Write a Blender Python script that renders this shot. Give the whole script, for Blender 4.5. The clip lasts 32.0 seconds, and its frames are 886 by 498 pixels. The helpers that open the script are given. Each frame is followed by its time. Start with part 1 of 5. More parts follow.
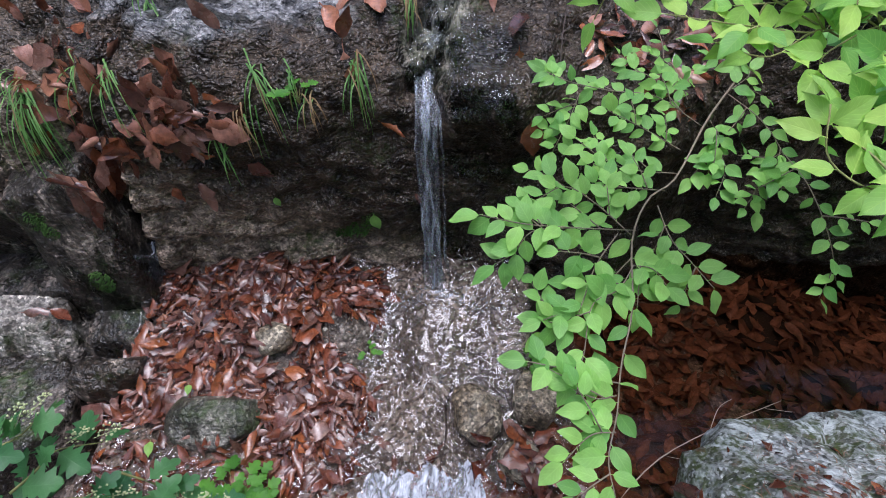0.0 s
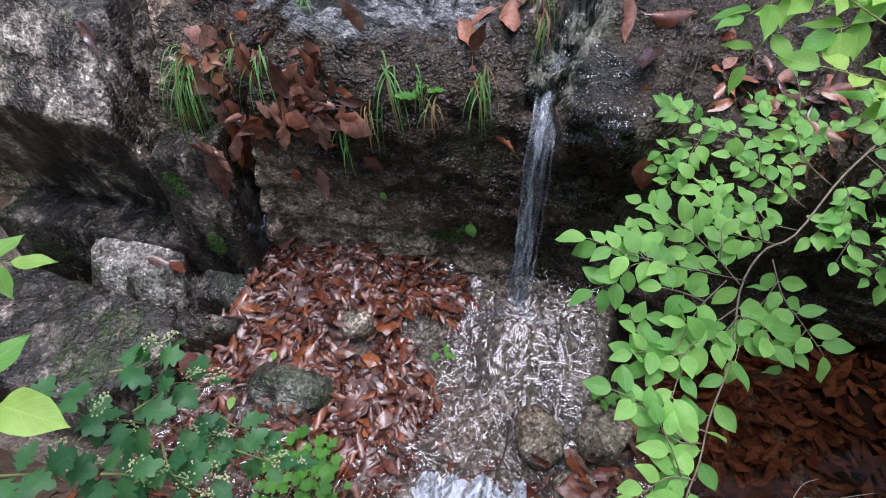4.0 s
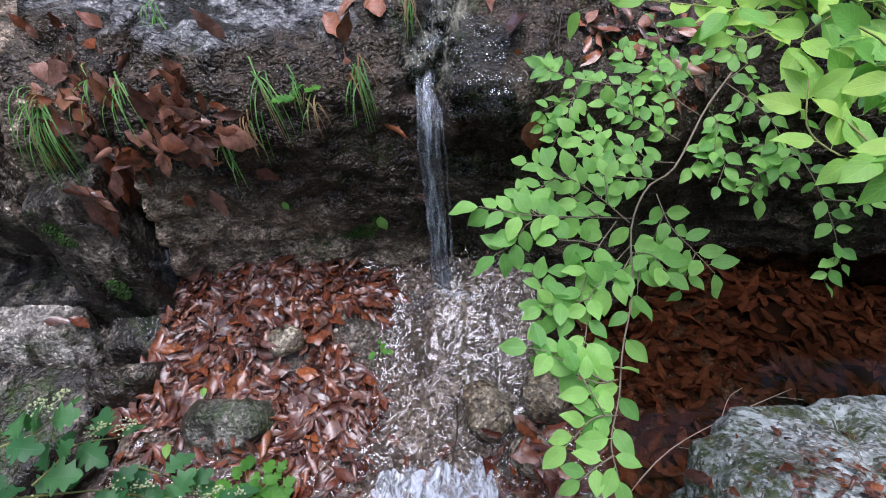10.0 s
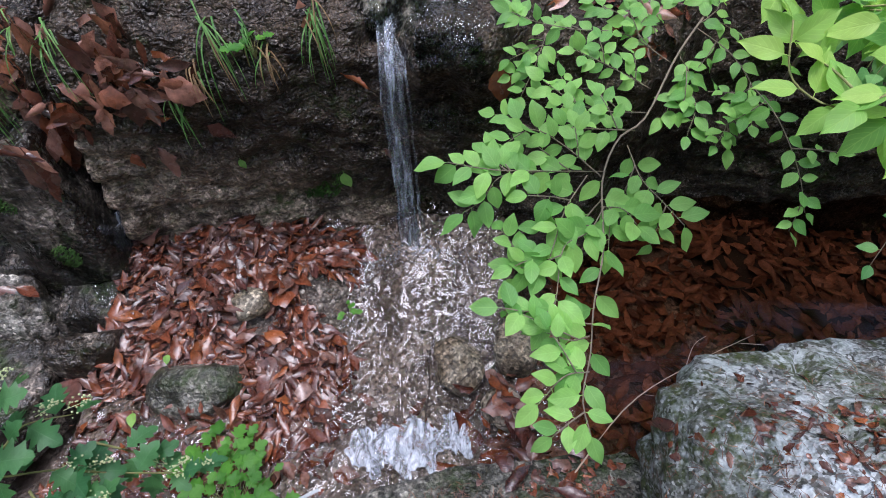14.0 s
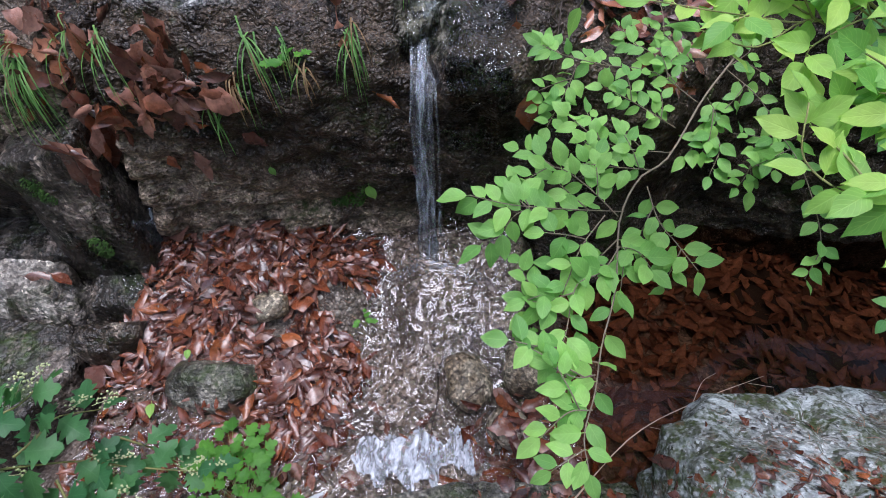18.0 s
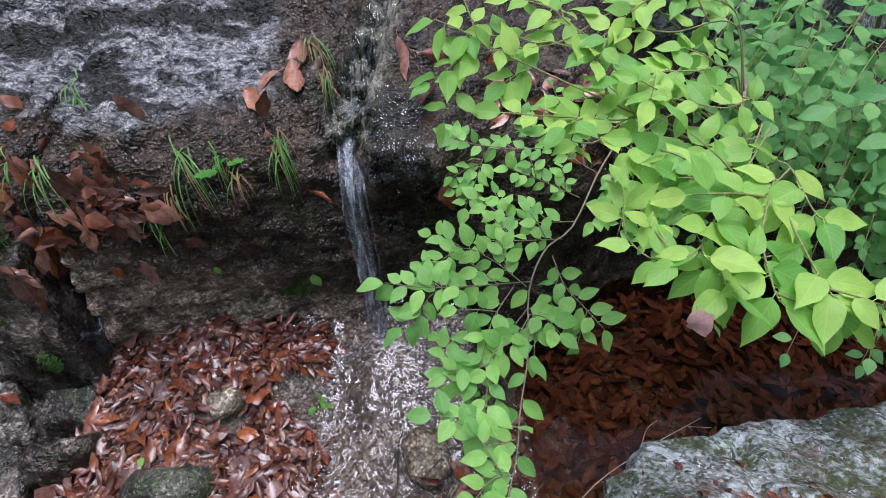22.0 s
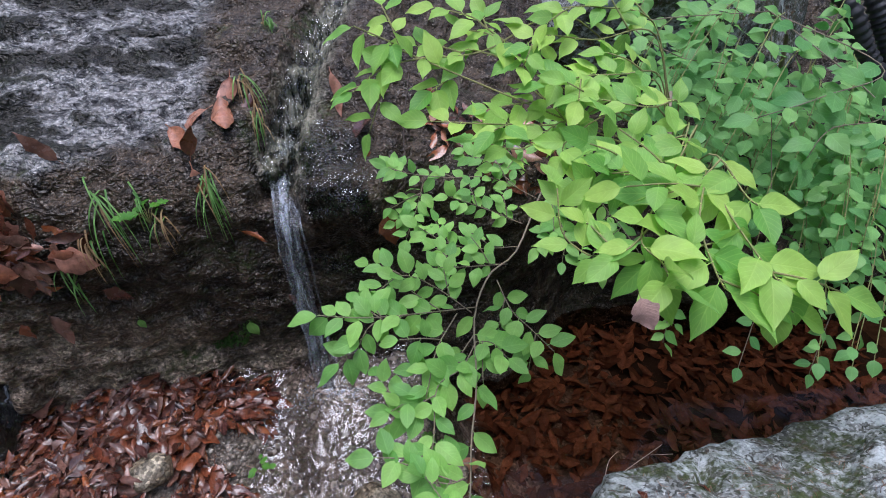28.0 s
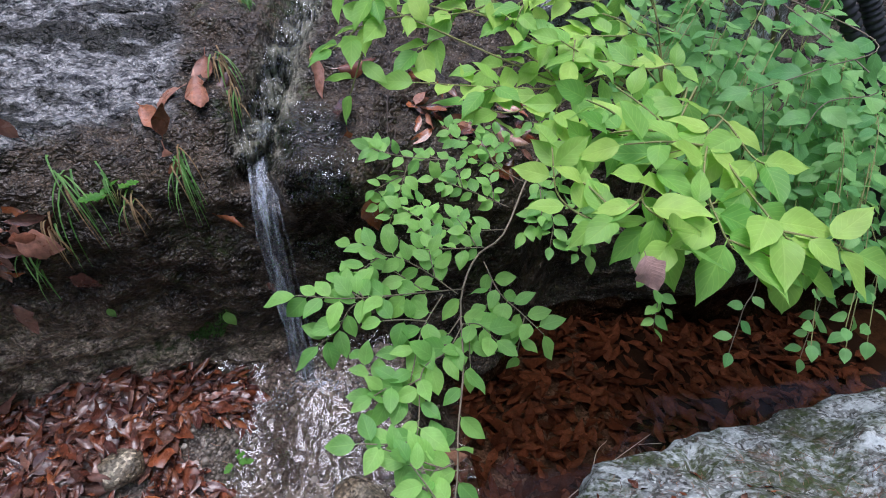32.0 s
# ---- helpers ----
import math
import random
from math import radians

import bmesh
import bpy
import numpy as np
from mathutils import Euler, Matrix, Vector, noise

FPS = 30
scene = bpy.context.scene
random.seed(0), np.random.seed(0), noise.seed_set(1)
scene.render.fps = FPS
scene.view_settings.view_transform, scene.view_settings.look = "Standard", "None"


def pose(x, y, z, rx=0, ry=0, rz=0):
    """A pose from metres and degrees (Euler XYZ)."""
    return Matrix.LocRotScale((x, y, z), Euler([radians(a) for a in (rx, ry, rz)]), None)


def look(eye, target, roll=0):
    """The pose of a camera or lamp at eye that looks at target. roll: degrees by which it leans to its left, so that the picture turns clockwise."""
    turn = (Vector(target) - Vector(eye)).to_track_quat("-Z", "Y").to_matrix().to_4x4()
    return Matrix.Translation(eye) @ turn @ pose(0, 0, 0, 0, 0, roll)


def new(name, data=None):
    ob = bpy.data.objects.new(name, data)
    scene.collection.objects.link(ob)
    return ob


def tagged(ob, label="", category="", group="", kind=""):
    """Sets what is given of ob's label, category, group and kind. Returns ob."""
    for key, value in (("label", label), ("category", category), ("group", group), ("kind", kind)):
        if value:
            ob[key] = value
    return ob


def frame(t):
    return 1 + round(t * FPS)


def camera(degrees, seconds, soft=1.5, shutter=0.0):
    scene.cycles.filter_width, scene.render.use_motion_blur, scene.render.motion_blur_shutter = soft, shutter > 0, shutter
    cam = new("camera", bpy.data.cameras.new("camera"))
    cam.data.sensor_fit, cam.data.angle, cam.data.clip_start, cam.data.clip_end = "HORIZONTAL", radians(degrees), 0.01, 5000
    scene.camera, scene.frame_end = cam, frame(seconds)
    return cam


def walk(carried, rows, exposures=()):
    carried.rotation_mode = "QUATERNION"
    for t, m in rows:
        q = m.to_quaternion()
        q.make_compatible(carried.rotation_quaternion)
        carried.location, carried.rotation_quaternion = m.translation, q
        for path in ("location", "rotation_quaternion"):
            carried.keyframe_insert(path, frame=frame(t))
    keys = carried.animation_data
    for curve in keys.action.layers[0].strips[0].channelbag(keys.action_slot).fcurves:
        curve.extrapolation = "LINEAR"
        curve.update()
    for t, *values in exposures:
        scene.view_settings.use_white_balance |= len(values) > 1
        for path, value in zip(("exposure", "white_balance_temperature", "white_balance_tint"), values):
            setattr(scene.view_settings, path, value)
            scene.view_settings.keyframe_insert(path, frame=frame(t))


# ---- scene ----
cam = camera(79.8, 32.0, soft=1.0)
PATH = [
    (0, (0.073, 0.421, 1.955), (0.017, 1.877, 0.586), 1.5),
    (0.5, (0.056, 0.418, 1.953), (-0.025, 1.873, 0.583), 1.9),
    (1, (0.032, 0.41, 1.954), (-0.08, 1.866, 0.587), 2.7),
    (1.5, (0.013, 0.4, 1.948), (-0.129, 1.856, 0.584), 4.0),
    (2, (-0.005, 0.393, 1.951), (-0.194, 1.85, 0.594), 4.9),
    (2.5, (-0.021, 0.383, 1.958), (-0.267, 1.841, 0.61), 5.2),
    (3, (-0.026, 0.377, 1.962), (-0.319, 1.826, 0.616), 5.3),
    (3.5, (-0.008, 0.366, 1.971), (-0.33, 1.812, 0.628), 4.8),
    (5.5, (0.036, 0.379, 1.971), (-0.291, 1.844, 0.649), 0.7),
    (6, (0.043, 0.379, 1.97), (-0.263, 1.852, 0.652), 0.5),
    (6.5, (0.052, 0.376, 1.969), (-0.248, 1.854, 0.656), -0.5),
    (7, (0.062, 0.376, 1.968), (-0.223, 1.858, 0.655), -1.5),
    (7.5, (0.071, 0.37, 1.969), (-0.186, 1.862, 0.662), -1.6),
    (8, (0.075, 0.363, 1.966), (-0.158, 1.858, 0.657), -1.7),
    (8.5, (0.086, 0.359, 1.961), (-0.096, 1.862, 0.654), -1.5),
    (9, (0.095, 0.37, 1.963), (-0.044, 1.875, 0.653), -1.2),
    (9.5, (0.098, 0.378, 1.958), (-0.026, 1.871, 0.633), -1.4),
    (10, (0.103, 0.381, 1.948), (-0.004, 1.853, 0.598), -1.5),
    (10.5, (0.102, 0.385, 1.945), (0.023, 1.846, 0.581), -1.1),
    (11, (0.104, 0.394, 1.946), (0.045, 1.847, 0.573), -0.9),
    (11.5, (0.107, 0.402, 1.944), (0.064, 1.849, 0.564), -0.8),
    (12, (0.112, 0.408, 1.938), (0.088, 1.836, 0.537), -0.7),
    (12.5, (0.116, 0.414, 1.933), (0.106, 1.831, 0.521), -0.5),
    (13, (0.111, 0.422, 1.93), (0.11, 1.818, 0.498), -0.3),
    (13.5, (0.108, 0.424, 1.928), (0.117, 1.797, 0.474), 0.0),
    (14, (0.105, 0.423, 1.923), (0.117, 1.775, 0.449), 0.4),
    (14.5, (0.094, 0.425, 1.923), (0.11, 1.758, 0.431), 1.6),
    (16.5, (0.041, 0.433, 1.928), (0.016, 1.728, 0.404), 5.1),
    (17, (0.043, 0.427, 1.935), (0.008, 1.728, 0.416), 5.2),
    (17.5, (0.067, 0.43, 1.964), (0.015, 1.76, 0.471), 4.1),
    (18, (0.106, 0.44, 1.995), (0.047, 1.793, 0.524), 2.2),
    (18.5, (0.149, 0.446, 2.019), (0.09, 1.834, 0.581), 0.4),
    (19, (0.184, 0.438, 2.036), (0.132, 1.868, 0.638), 0.1),
    (19.5, (0.204, 0.425, 2.055), (0.166, 1.893, 0.697), -0.6),
    (20, (0.212, 0.413, 2.07), (0.188, 1.908, 0.742), -0.8),
    (20.5, (0.229, 0.402, 2.08), (0.216, 1.909, 0.765), -1.3),
    (21, (0.231, 0.398, 2.094), (0.232, 1.916, 0.791), -1.5),
    (21.5, (0.241, 0.396, 2.098), (0.255, 1.924, 0.807), -1.6),
    (22, (0.246, 0.395, 2.1), (0.274, 1.924, 0.81), -1.3),
    (22.5, (0.242, 0.4, 2.106), (0.277, 1.933, 0.822), -1.2),
    (23, (0.242, 0.405, 2.106), (0.285, 1.945, 0.83), -1.1),
    (23.5, (0.246, 0.402, 2.099), (0.304, 1.952, 0.837), -0.9),
    (24, (0.248, 0.393, 2.093), (0.332, 1.968, 0.864), -0.8),
    (24.5, (0.256, 0.391, 2.08), (0.374, 1.975, 0.865), -0.3),
    (25, (0.265, 0.401, 2.07), (0.391, 2.012, 0.892), -0.7),
    (25.5, (0.274, 0.409, 2.064), (0.408, 2.032, 0.903), -1.1),
    (27.5, (0.278, 0.413, 2.014), (0.473, 2.043, 0.873), -0.7),
    (28, (0.284, 0.405, 2.005), (0.495, 2.039, 0.871), -0.5),
    (28.5, (0.283, 0.404, 1.999), (0.509, 2.042, 0.874), -0.3),
    (29, (0.284, 0.403, 1.988), (0.519, 2.045, 0.872), -0.3),
    (29.5, (0.285, 0.41, 1.975), (0.533, 2.055, 0.865), -0.1),
    (30, (0.288, 0.416, 1.965), (0.544, 2.059, 0.854), 0.0),
    (30.5, (0.287, 0.418, 1.955), (0.547, 2.057, 0.837), 0.2),
    (31, (0.285, 0.417, 1.95), (0.547, 2.051, 0.827), 0.3),
    (31.5, (0.284, 0.416, 1.94), (0.549, 2.048, 0.815), 0.5),
    (32, (0.281, 0.423, 1.931), (0.555, 2.049, 0.798), 0.8),
]
walk(cam, [(t, look(eye, target, roll)) for t, eye, target, roll in PATH], [(0, 0.95, 6000, 20), (18, 0.95, 6000, 20), (24, 0.9, 6000, 20), (28, 0.82, 6000, 20), (32, 0.82, 6000, 20)])

# ---- world and light ----
world = bpy.data.worlds.new("overcast_sky")
scene.world = world
world.use_nodes = True
wn = world.node_tree
sky = wn.nodes.new("ShaderNodeTexSky")
sky.sky_type = "NISHITA"
sky.sun_disc = False
sky.sun_elevation, sky.sun_rotation = radians(87), radians(200)
sky.air_density, sky.dust_density, sky.ozone_density = 1.0, 4.0, 1.0
wn.links.new(sky.outputs[0], wn.nodes["Background"].inputs[0])
wn.nodes["Background"].inputs[1].default_value = 0.15

sun_data = bpy.data.lights.new("sun", "SUN")
sun_data.energy, sun_data.angle, sun_data.color = 1.15, radians(36), (0.8, 0.915, 1.0)
sun = new("sun", sun_data)
sun.matrix_basis = look((0, 0, 0), (0.03, 0.04, -1.0))


# ---- materials ----
class Nodes:
    """Short hand for one node material."""

    def __init__(self, name, rough=0.6, spec=0.5):
        self.mat = bpy.data.materials.new(name)
        self.mat.use_nodes = True
        self.tree = self.mat.node_tree
        self.bsdf = self.tree.nodes["Principled BSDF"]
        self.out = self.tree.nodes["Material Output"]
        self.bsdf.inputs["Roughness"].default_value = rough
        self.bsdf.inputs["Specular IOR Level"].default_value = spec
        self.geo = self.tree.nodes.new("ShaderNodeNewGeometry")
        self.tex = self.tree.nodes.new("ShaderNodeTexCoord")
        self.info = self.tree.nodes.new("ShaderNodeObjectInfo")

    def put(self, a, b):
        self.tree.links.new(a, b)

    def noise(self, scale, detail=5.0, rough=0.55, where=None, distort=0.0):
        n = self.tree.nodes.new("ShaderNodeTexNoise")
        n.inputs["Scale"].default_value, n.inputs["Detail"].default_value = scale, detail
        n.inputs["Roughness"].default_value, n.inputs["Distortion"].default_value = rough, distort
        self.put(where or self.geo.outputs["Position"], n.inputs["Vector"])
        return n.outputs["Fac"]

    def cells(self, scale, where=None, feature="F1"):
        n = self.tree.nodes.new("ShaderNodeTexVoronoi")
        n.feature = feature
        n.inputs["Scale"].default_value = scale
        self.put(where or self.geo.outputs["Position"], n.inputs["Vector"])
        return n

    def ramp(self, fac, *stops):
        n = self.tree.nodes.new("ShaderNodeValToRGB")
        e = n.color_ramp.elements
        while len(e) < len(stops):
            e.new(0.5)
        for k, (p, c) in zip(e, stops):
            k.position = p
            k.color = (*c, 1) if isinstance(c, tuple) else (c, c, c, 1)
        self.put(fac, n.inputs[0])
        return n.outputs[0]

    def mix(self, fac, a, b, kind="MIX"):
        n = self.tree.nodes.new("ShaderNodeMix")
        n.data_type, n.blend_type = "RGBA", kind
        for at, value in ((0, fac), (6, a), (7, b)):
            socket = n.inputs[at]
            if isinstance(value, (int, float)):
                socket.default_value = (value, value, value, 1) if at else value
            elif isinstance(value, tuple):
                socket.default_value = (*value, 1)
            else:
                self.put(value, socket)
        return n.outputs[2]

    def calc(self, kind, a, b=0.0, c=0.0):
        n = self.tree.nodes.new("ShaderNodeMath")
        n.operation = kind
        for socket, value in zip(n.inputs, (a, b, c)):
            if isinstance(value, (int, float)):
                socket.default_value = value
            else:
                self.put(value, socket)
        return n.outputs[0]

    def stretched(self, sx, sy, sz, where=None):
        n = self.tree.nodes.new("ShaderNodeMapping")
        n.inputs["Scale"].default_value = (sx, sy, sz)
        self.put(where or self.geo.outputs["Position"], n.inputs["Vector"])
        return n.outputs[0]

    def warped(self, amount, scale):
        """Positions pushed about by noise, so that no pattern runs straight."""
        n = self.tree.nodes.new("ShaderNodeTexNoise")
        n.inputs["Scale"].default_value, n.inputs["Detail"].default_value = scale, 4
        self.put(self.geo.outputs["Position"], n.inputs["Vector"])
        v = self.tree.nodes.new("ShaderNodeVectorMath")
        v.operation = "MULTIPLY_ADD"
        self.put(n.outputs["Color"], v.inputs[0])
        v.inputs[1].default_value = (amount,) * 3
        self.put(self.geo.outputs["Position"], v.inputs[2])
        return v.outputs[0]

    def axis(self, socket, n):
        s = self.tree.nodes.new("ShaderNodeSeparateXYZ")
        self.put(socket, s.inputs[0])
        return s.outputs[n]

    def bump(self, height, strength=0.5, distance=0.01, under=None):
        n = self.tree.nodes.new("ShaderNodeBump")
        n.inputs["Strength"].default_value, n.inputs["Distance"].default_value = strength, distance
        self.put(height, n.inputs["Height"])
        if under:
            self.put(under, n.inputs["Normal"])
        return n.outputs[0]

    def done(self, color=None, rough=None, normal=None):
        for socket, name in ((color, "Base Color"), (rough, "Roughness"), (normal, "Normal")):
            if socket is not None:
                self.put(socket, self.bsdf.inputs[name])
        return self.mat


def rock_material(name, light, dark, stain, moss=0.0, wet=0.35, stained=0.0):
    """Granite: mineral grain, large stains, moss in patches, and a wet film."""
    m = Nodes(name, 0.5, 0.3)
    grain = m.cells(80).outputs["Color"]
    mid, fine = m.noise(9, 6, 0.65), m.noise(70, 2, 0.6)
    flow = m.noise(5, 7, 0.65, m.stretched(1.6, 1.2, 0.45), 0.3)
    base = m.mix(m.ramp(mid, (0.4, 0.0), (0.58, 1.0)), dark, light)
    base = m.mix(m.ramp(flow, (0.44 + stained, 0.0), (0.56 + stained, 1.0)), stain, base)
    base = m.mix(0.75, base, m.ramp(m.axis(grain, 0), (0.0, 0.12), (0.45, 0.75), (0.8, 1.2), (1.0, 2.6)), "MULTIPLY")
    base = m.mix(0.6, base, m.ramp(fine, (0.35, 0.3), (0.65, 1.6)), "MULTIPLY")
    if moss:
        where = m.calc("MULTIPLY", m.ramp(m.noise(2.6, 6, 0.7), (0.60 - 0.2 * moss, 0.0), (0.72 - 0.2 * moss, 1.0)), m.ramp(m.noise(26, 4, 0.6), (0.35, 0.1), (0.6, 1.0)))
        green = m.mix(m.noise(120, 3), (0.012, 0.022, 0.006), (0.05, 0.085, 0.015))
        base = m.mix(where, base, green)
    relief = m.calc("ADD", m.noise(36, 2, 0.5, None, 0.5), m.calc("MULTIPLY", m.noise(105, 1, 0.5), 0.35))
    damp = m.ramp(m.noise(6, 5, 0.6, m.stretched(1, 1, 0.5)), (0.38, wet * 0.5), (0.62, min(wet * 1.9, 0.85)))
    n = m.bump(relief, 1.0, 0.018)
    n = m.bump(m.noise(150, 1, 0.5), 0.6, 0.004, n)
    m.bsdf.inputs["Coat Weight"].default_value = min(1.0, 0.16 / wet)
    m.bsdf.inputs["Coat Roughness"].default_value = 0.06
    m.bsdf.inputs["Coat IOR"].default_value = 1.4
    m.put(m.bump(m.noise(48, 2, 0.5), 1.0, 0.014, n), m.bsdf.inputs["Coat Normal"])
    return m.done(base, damp, n)


def face_material():
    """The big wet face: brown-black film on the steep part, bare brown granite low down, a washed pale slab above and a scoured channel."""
    m = Nodes("wet_granite", 0.4, 0.14)
    p = m.geo.outputs["Position"]
    px, py, pz = (m.axis(p, k) for k in range(3))
    wide, mid = m.noise(3.2, 5, 0.62), m.noise(11, 6, 0.65)
    streak = m.noise(6, 6, 0.65, m.stretched(1.0, 1.0, 0.4), 0.8)
    speck = m.axis(m.cells(120).outputs["Color"], 0)
    sway = m.calc("MULTIPLY", m.calc("SUBTRACT", wide, 0.5), 0.3)
    crystal = m.ramp(speck, (0.0, 0.25), (0.5, 0.8), (0.85, 1.1), (1.0, 1.9))
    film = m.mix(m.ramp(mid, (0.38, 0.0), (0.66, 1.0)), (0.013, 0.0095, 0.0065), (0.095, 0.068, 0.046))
    # pale mineral specks that also put wet glints into the colour
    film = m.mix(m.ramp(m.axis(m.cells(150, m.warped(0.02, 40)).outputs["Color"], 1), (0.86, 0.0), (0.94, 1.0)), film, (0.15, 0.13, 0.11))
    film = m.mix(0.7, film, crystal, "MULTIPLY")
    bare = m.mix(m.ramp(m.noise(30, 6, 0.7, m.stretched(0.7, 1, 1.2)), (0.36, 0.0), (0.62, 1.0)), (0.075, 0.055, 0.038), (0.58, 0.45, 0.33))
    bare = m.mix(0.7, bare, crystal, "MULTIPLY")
    slab = m.mix(m.ramp(m.noise(26, 6, 0.7, m.stretched(0.6, 1.1, 1.1), 0.8), (0.42, 0.0), (0.56, 1.0)), (0.035, 0.035, 0.037), (0.32, 0.315, 0.31))
    slab = m.mix(m.ramp(m.noise(4.5, 5, 0.6, m.stretched(0.5, 1.4, 1.4)), (0.46, 1.0), (0.52, 0.0)), slab, (0.02, 0.019, 0.015))
    slab = m.mix(0.75, slab, crystal, "MULTIPLY")
    scour = m.mix(m.ramp(m.noise(24, 4, 0.65, m.stretched(1.6, 0.5, 0.5), 0.6), (0.42, 0.0), (0.58, 1.0)), (0.02, 0.02, 0.012), (0.34, 0.32, 0.24))
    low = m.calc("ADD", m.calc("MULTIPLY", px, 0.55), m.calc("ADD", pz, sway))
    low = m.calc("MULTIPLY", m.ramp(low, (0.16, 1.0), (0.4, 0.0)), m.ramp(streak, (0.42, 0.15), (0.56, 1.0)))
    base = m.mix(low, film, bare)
    rise = m.calc("ADD", pz, m.calc("MULTIPLY", sway, 0.8))
    gate = m.calc("MULTIPLY", m.calc("SUBTRACT", rise, 1.27), 20.0)
    side = m.calc("MULTIPLY", m.calc("SUBTRACT", -0.3, m.calc("ADD", px, m.calc("MULTIPLY", sway, 0.9))), 11.0)
    washed = m.calc("MINIMUM", m.calc("MINIMUM", gate, side), 1.0)
    washed = m.calc("MAXIMUM", washed, 0.0)
    base = m.mix(washed, base, slab)
    # the channel follows the chute up the slab
    off = m.calc("SUBTRACT", px, m.calc("ADD", -0.065, m.calc("MULTIPLY", m.calc("MAXIMUM", m.calc("SUBTRACT", py, 2.2), 0.0), 0.32)))
    off = m.calc("ABSOLUTE", m.calc("ADD", off, m.calc("MULTIPLY", sway, 0.12)))
    run = m.calc("MULTIPLY", m.ramp(off, (0.05, 1.0), (0.11, 0.0)), m.calc("MAXIMUM", m.calc("MINIMUM", m.calc("MULTIPLY", m.calc("SUBTRACT", pz, 1.1), 9.0), 1.0), 0.0))
    base = m.mix(m.calc("MULTIPLY", run, 0.9), base, scour)
    green = m.mix(m.noise(120, 3), (0.012, 0.022, 0.006), (0.05, 0.08, 0.016))
    moss = m.calc("MULTIPLY", m.ramp(m.noise(2.9, 5, 0.7), (0.55, 0.0), (0.64, 1.0)), m.ramp(m.noise(34, 4, 0.6), (0.4, 0.0), (0.6, 0.9)))
    base = m.mix(m.calc("MULTIPLY", moss, m.calc("SUBTRACT", 1.0, m.calc("MULTIPLY", washed, 0.75))), base, green)
    relief = m.calc("ADD", m.noise(34, 2, 0.5, m.stretched(0.85, 1, 1.1), 1.0), m.calc("MULTIPLY", m.noise(100, 1, 0.5), 0.35))
    n = m.bump(relief, 1.0, 0.026)
    m.bsdf.inputs["Coat Weight"].default_value = 0.42
    m.bsdf.inputs["Coat Roughness"].default_value = 0.05
    m.bsdf.inputs["Coat IOR"].default_value = 1.36
    m.put(n, m.bsdf.inputs["Coat Normal"])
    return m.done(base, m.ramp(mid, (0.4, 0.3), (0.62, 0.55)), m.bump(m.noise(150, 1, 0.5), 0.5, 0.004, n))


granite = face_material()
granite_left = rock_material("streaked_granite", (0.41, 0.35, 0.28), (0.13, 0.1, 0.078), (0.024, 0.017, 0.011), 0.3, 0.3, stained=0.03)
granite_moss = rock_material("mossy_stone", (0.2, 0.19, 0.16), (0.075, 0.07, 0.055), (0.035, 0.035, 0.025), 0.6, 0.35)
granite_bare = rock_material("bare_granite", (0.5, 0.46, 0.4), (0.19, 0.165, 0.14), (0.05, 0.04, 0.03), 0.4, 0.45, stained=-0.05)
granite_dark = rock_material("dark_granite", (0.24, 0.2, 0.165), (0.085, 0.068, 0.053), (0.022, 0.018, 0.014), 0.35, 0.25, stained=0.06)
pebble_mat = rock_material("pale_pebble", (0.36, 0.31, 0.23), (0.2, 0.17, 0.12), (0.13, 0.1, 0.065), 0.0, 0.5)


def lichen_material():
    """Dry pale granite: salt-and-pepper crystals, crusts of grey lichen, moss in the hollows, rust-coloured stains."""
    m = Nodes("lichen_granite", 0.85, 0.2)
    tone = m.axis(m.cells(110).outputs["Color"], 0)
    mid, wide = m.noise(12, 7, 0.7), m.noise(3.6, 6, 0.65)
    base = m.ramp(tone, (0.0, (0.035, 0.036, 0.034)), (0.35, (0.13, 0.134, 0.13)), (0.7, (0.27, 0.282, 0.278)), (1.0, (0.58, 0.61, 0.61)))
    base = m.mix(m.ramp(mid, (0.38, 0.8), (0.56, 0.0)), base, (0.06, 0.06, 0.045))
    crust = m.calc("MULTIPLY", m.ramp(m.noise(26, 3, 0.65), (0.46, 0.0), (0.54, 1.0)), m.ramp(wide, (0.42, 0.0), (0.55, 1.0)))
    base = m.mix(m.calc("MULTIPLY", crust, 0.8), base, m.mix(m.noise(90, 3), (0.36, 0.4, 0.41), (0.72, 0.78, 0.79)))
    green = m.mix(m.noise(110, 3), (0.02, 0.028, 0.008), (0.075, 0.1, 0.03))
    moss = m.calc("MULTIPLY", m.ramp(m.noise(4.4, 5, 0.65), (0.44, 0.0), (0.56, 0.92)), m.ramp(m.noise(40, 3, 0.65), (0.4, 0.15), (0.58, 1.0)))
    base = m.mix(moss, base, green)
    rust = m.calc("MULTIPLY", m.ramp(m.noise(5.2, 4, 0.6, m.stretched(1.3, 1, 1)), (0.55, 0.0), (0.66, 0.7)), m.ramp(m.noise(55, 4, 0.7), (0.45, 0.0), (0.6, 1.0)))
    base = m.mix(rust, base, (0.16, 0.065, 0.035))
    n = m.bump(m.calc("ADD", m.noise(50, 2, 0.55), m.calc("MULTIPLY", mid, 0.6)), 1.0, 0.014)
    return m.done(base, None, n)


granite_pale = lichen_material()


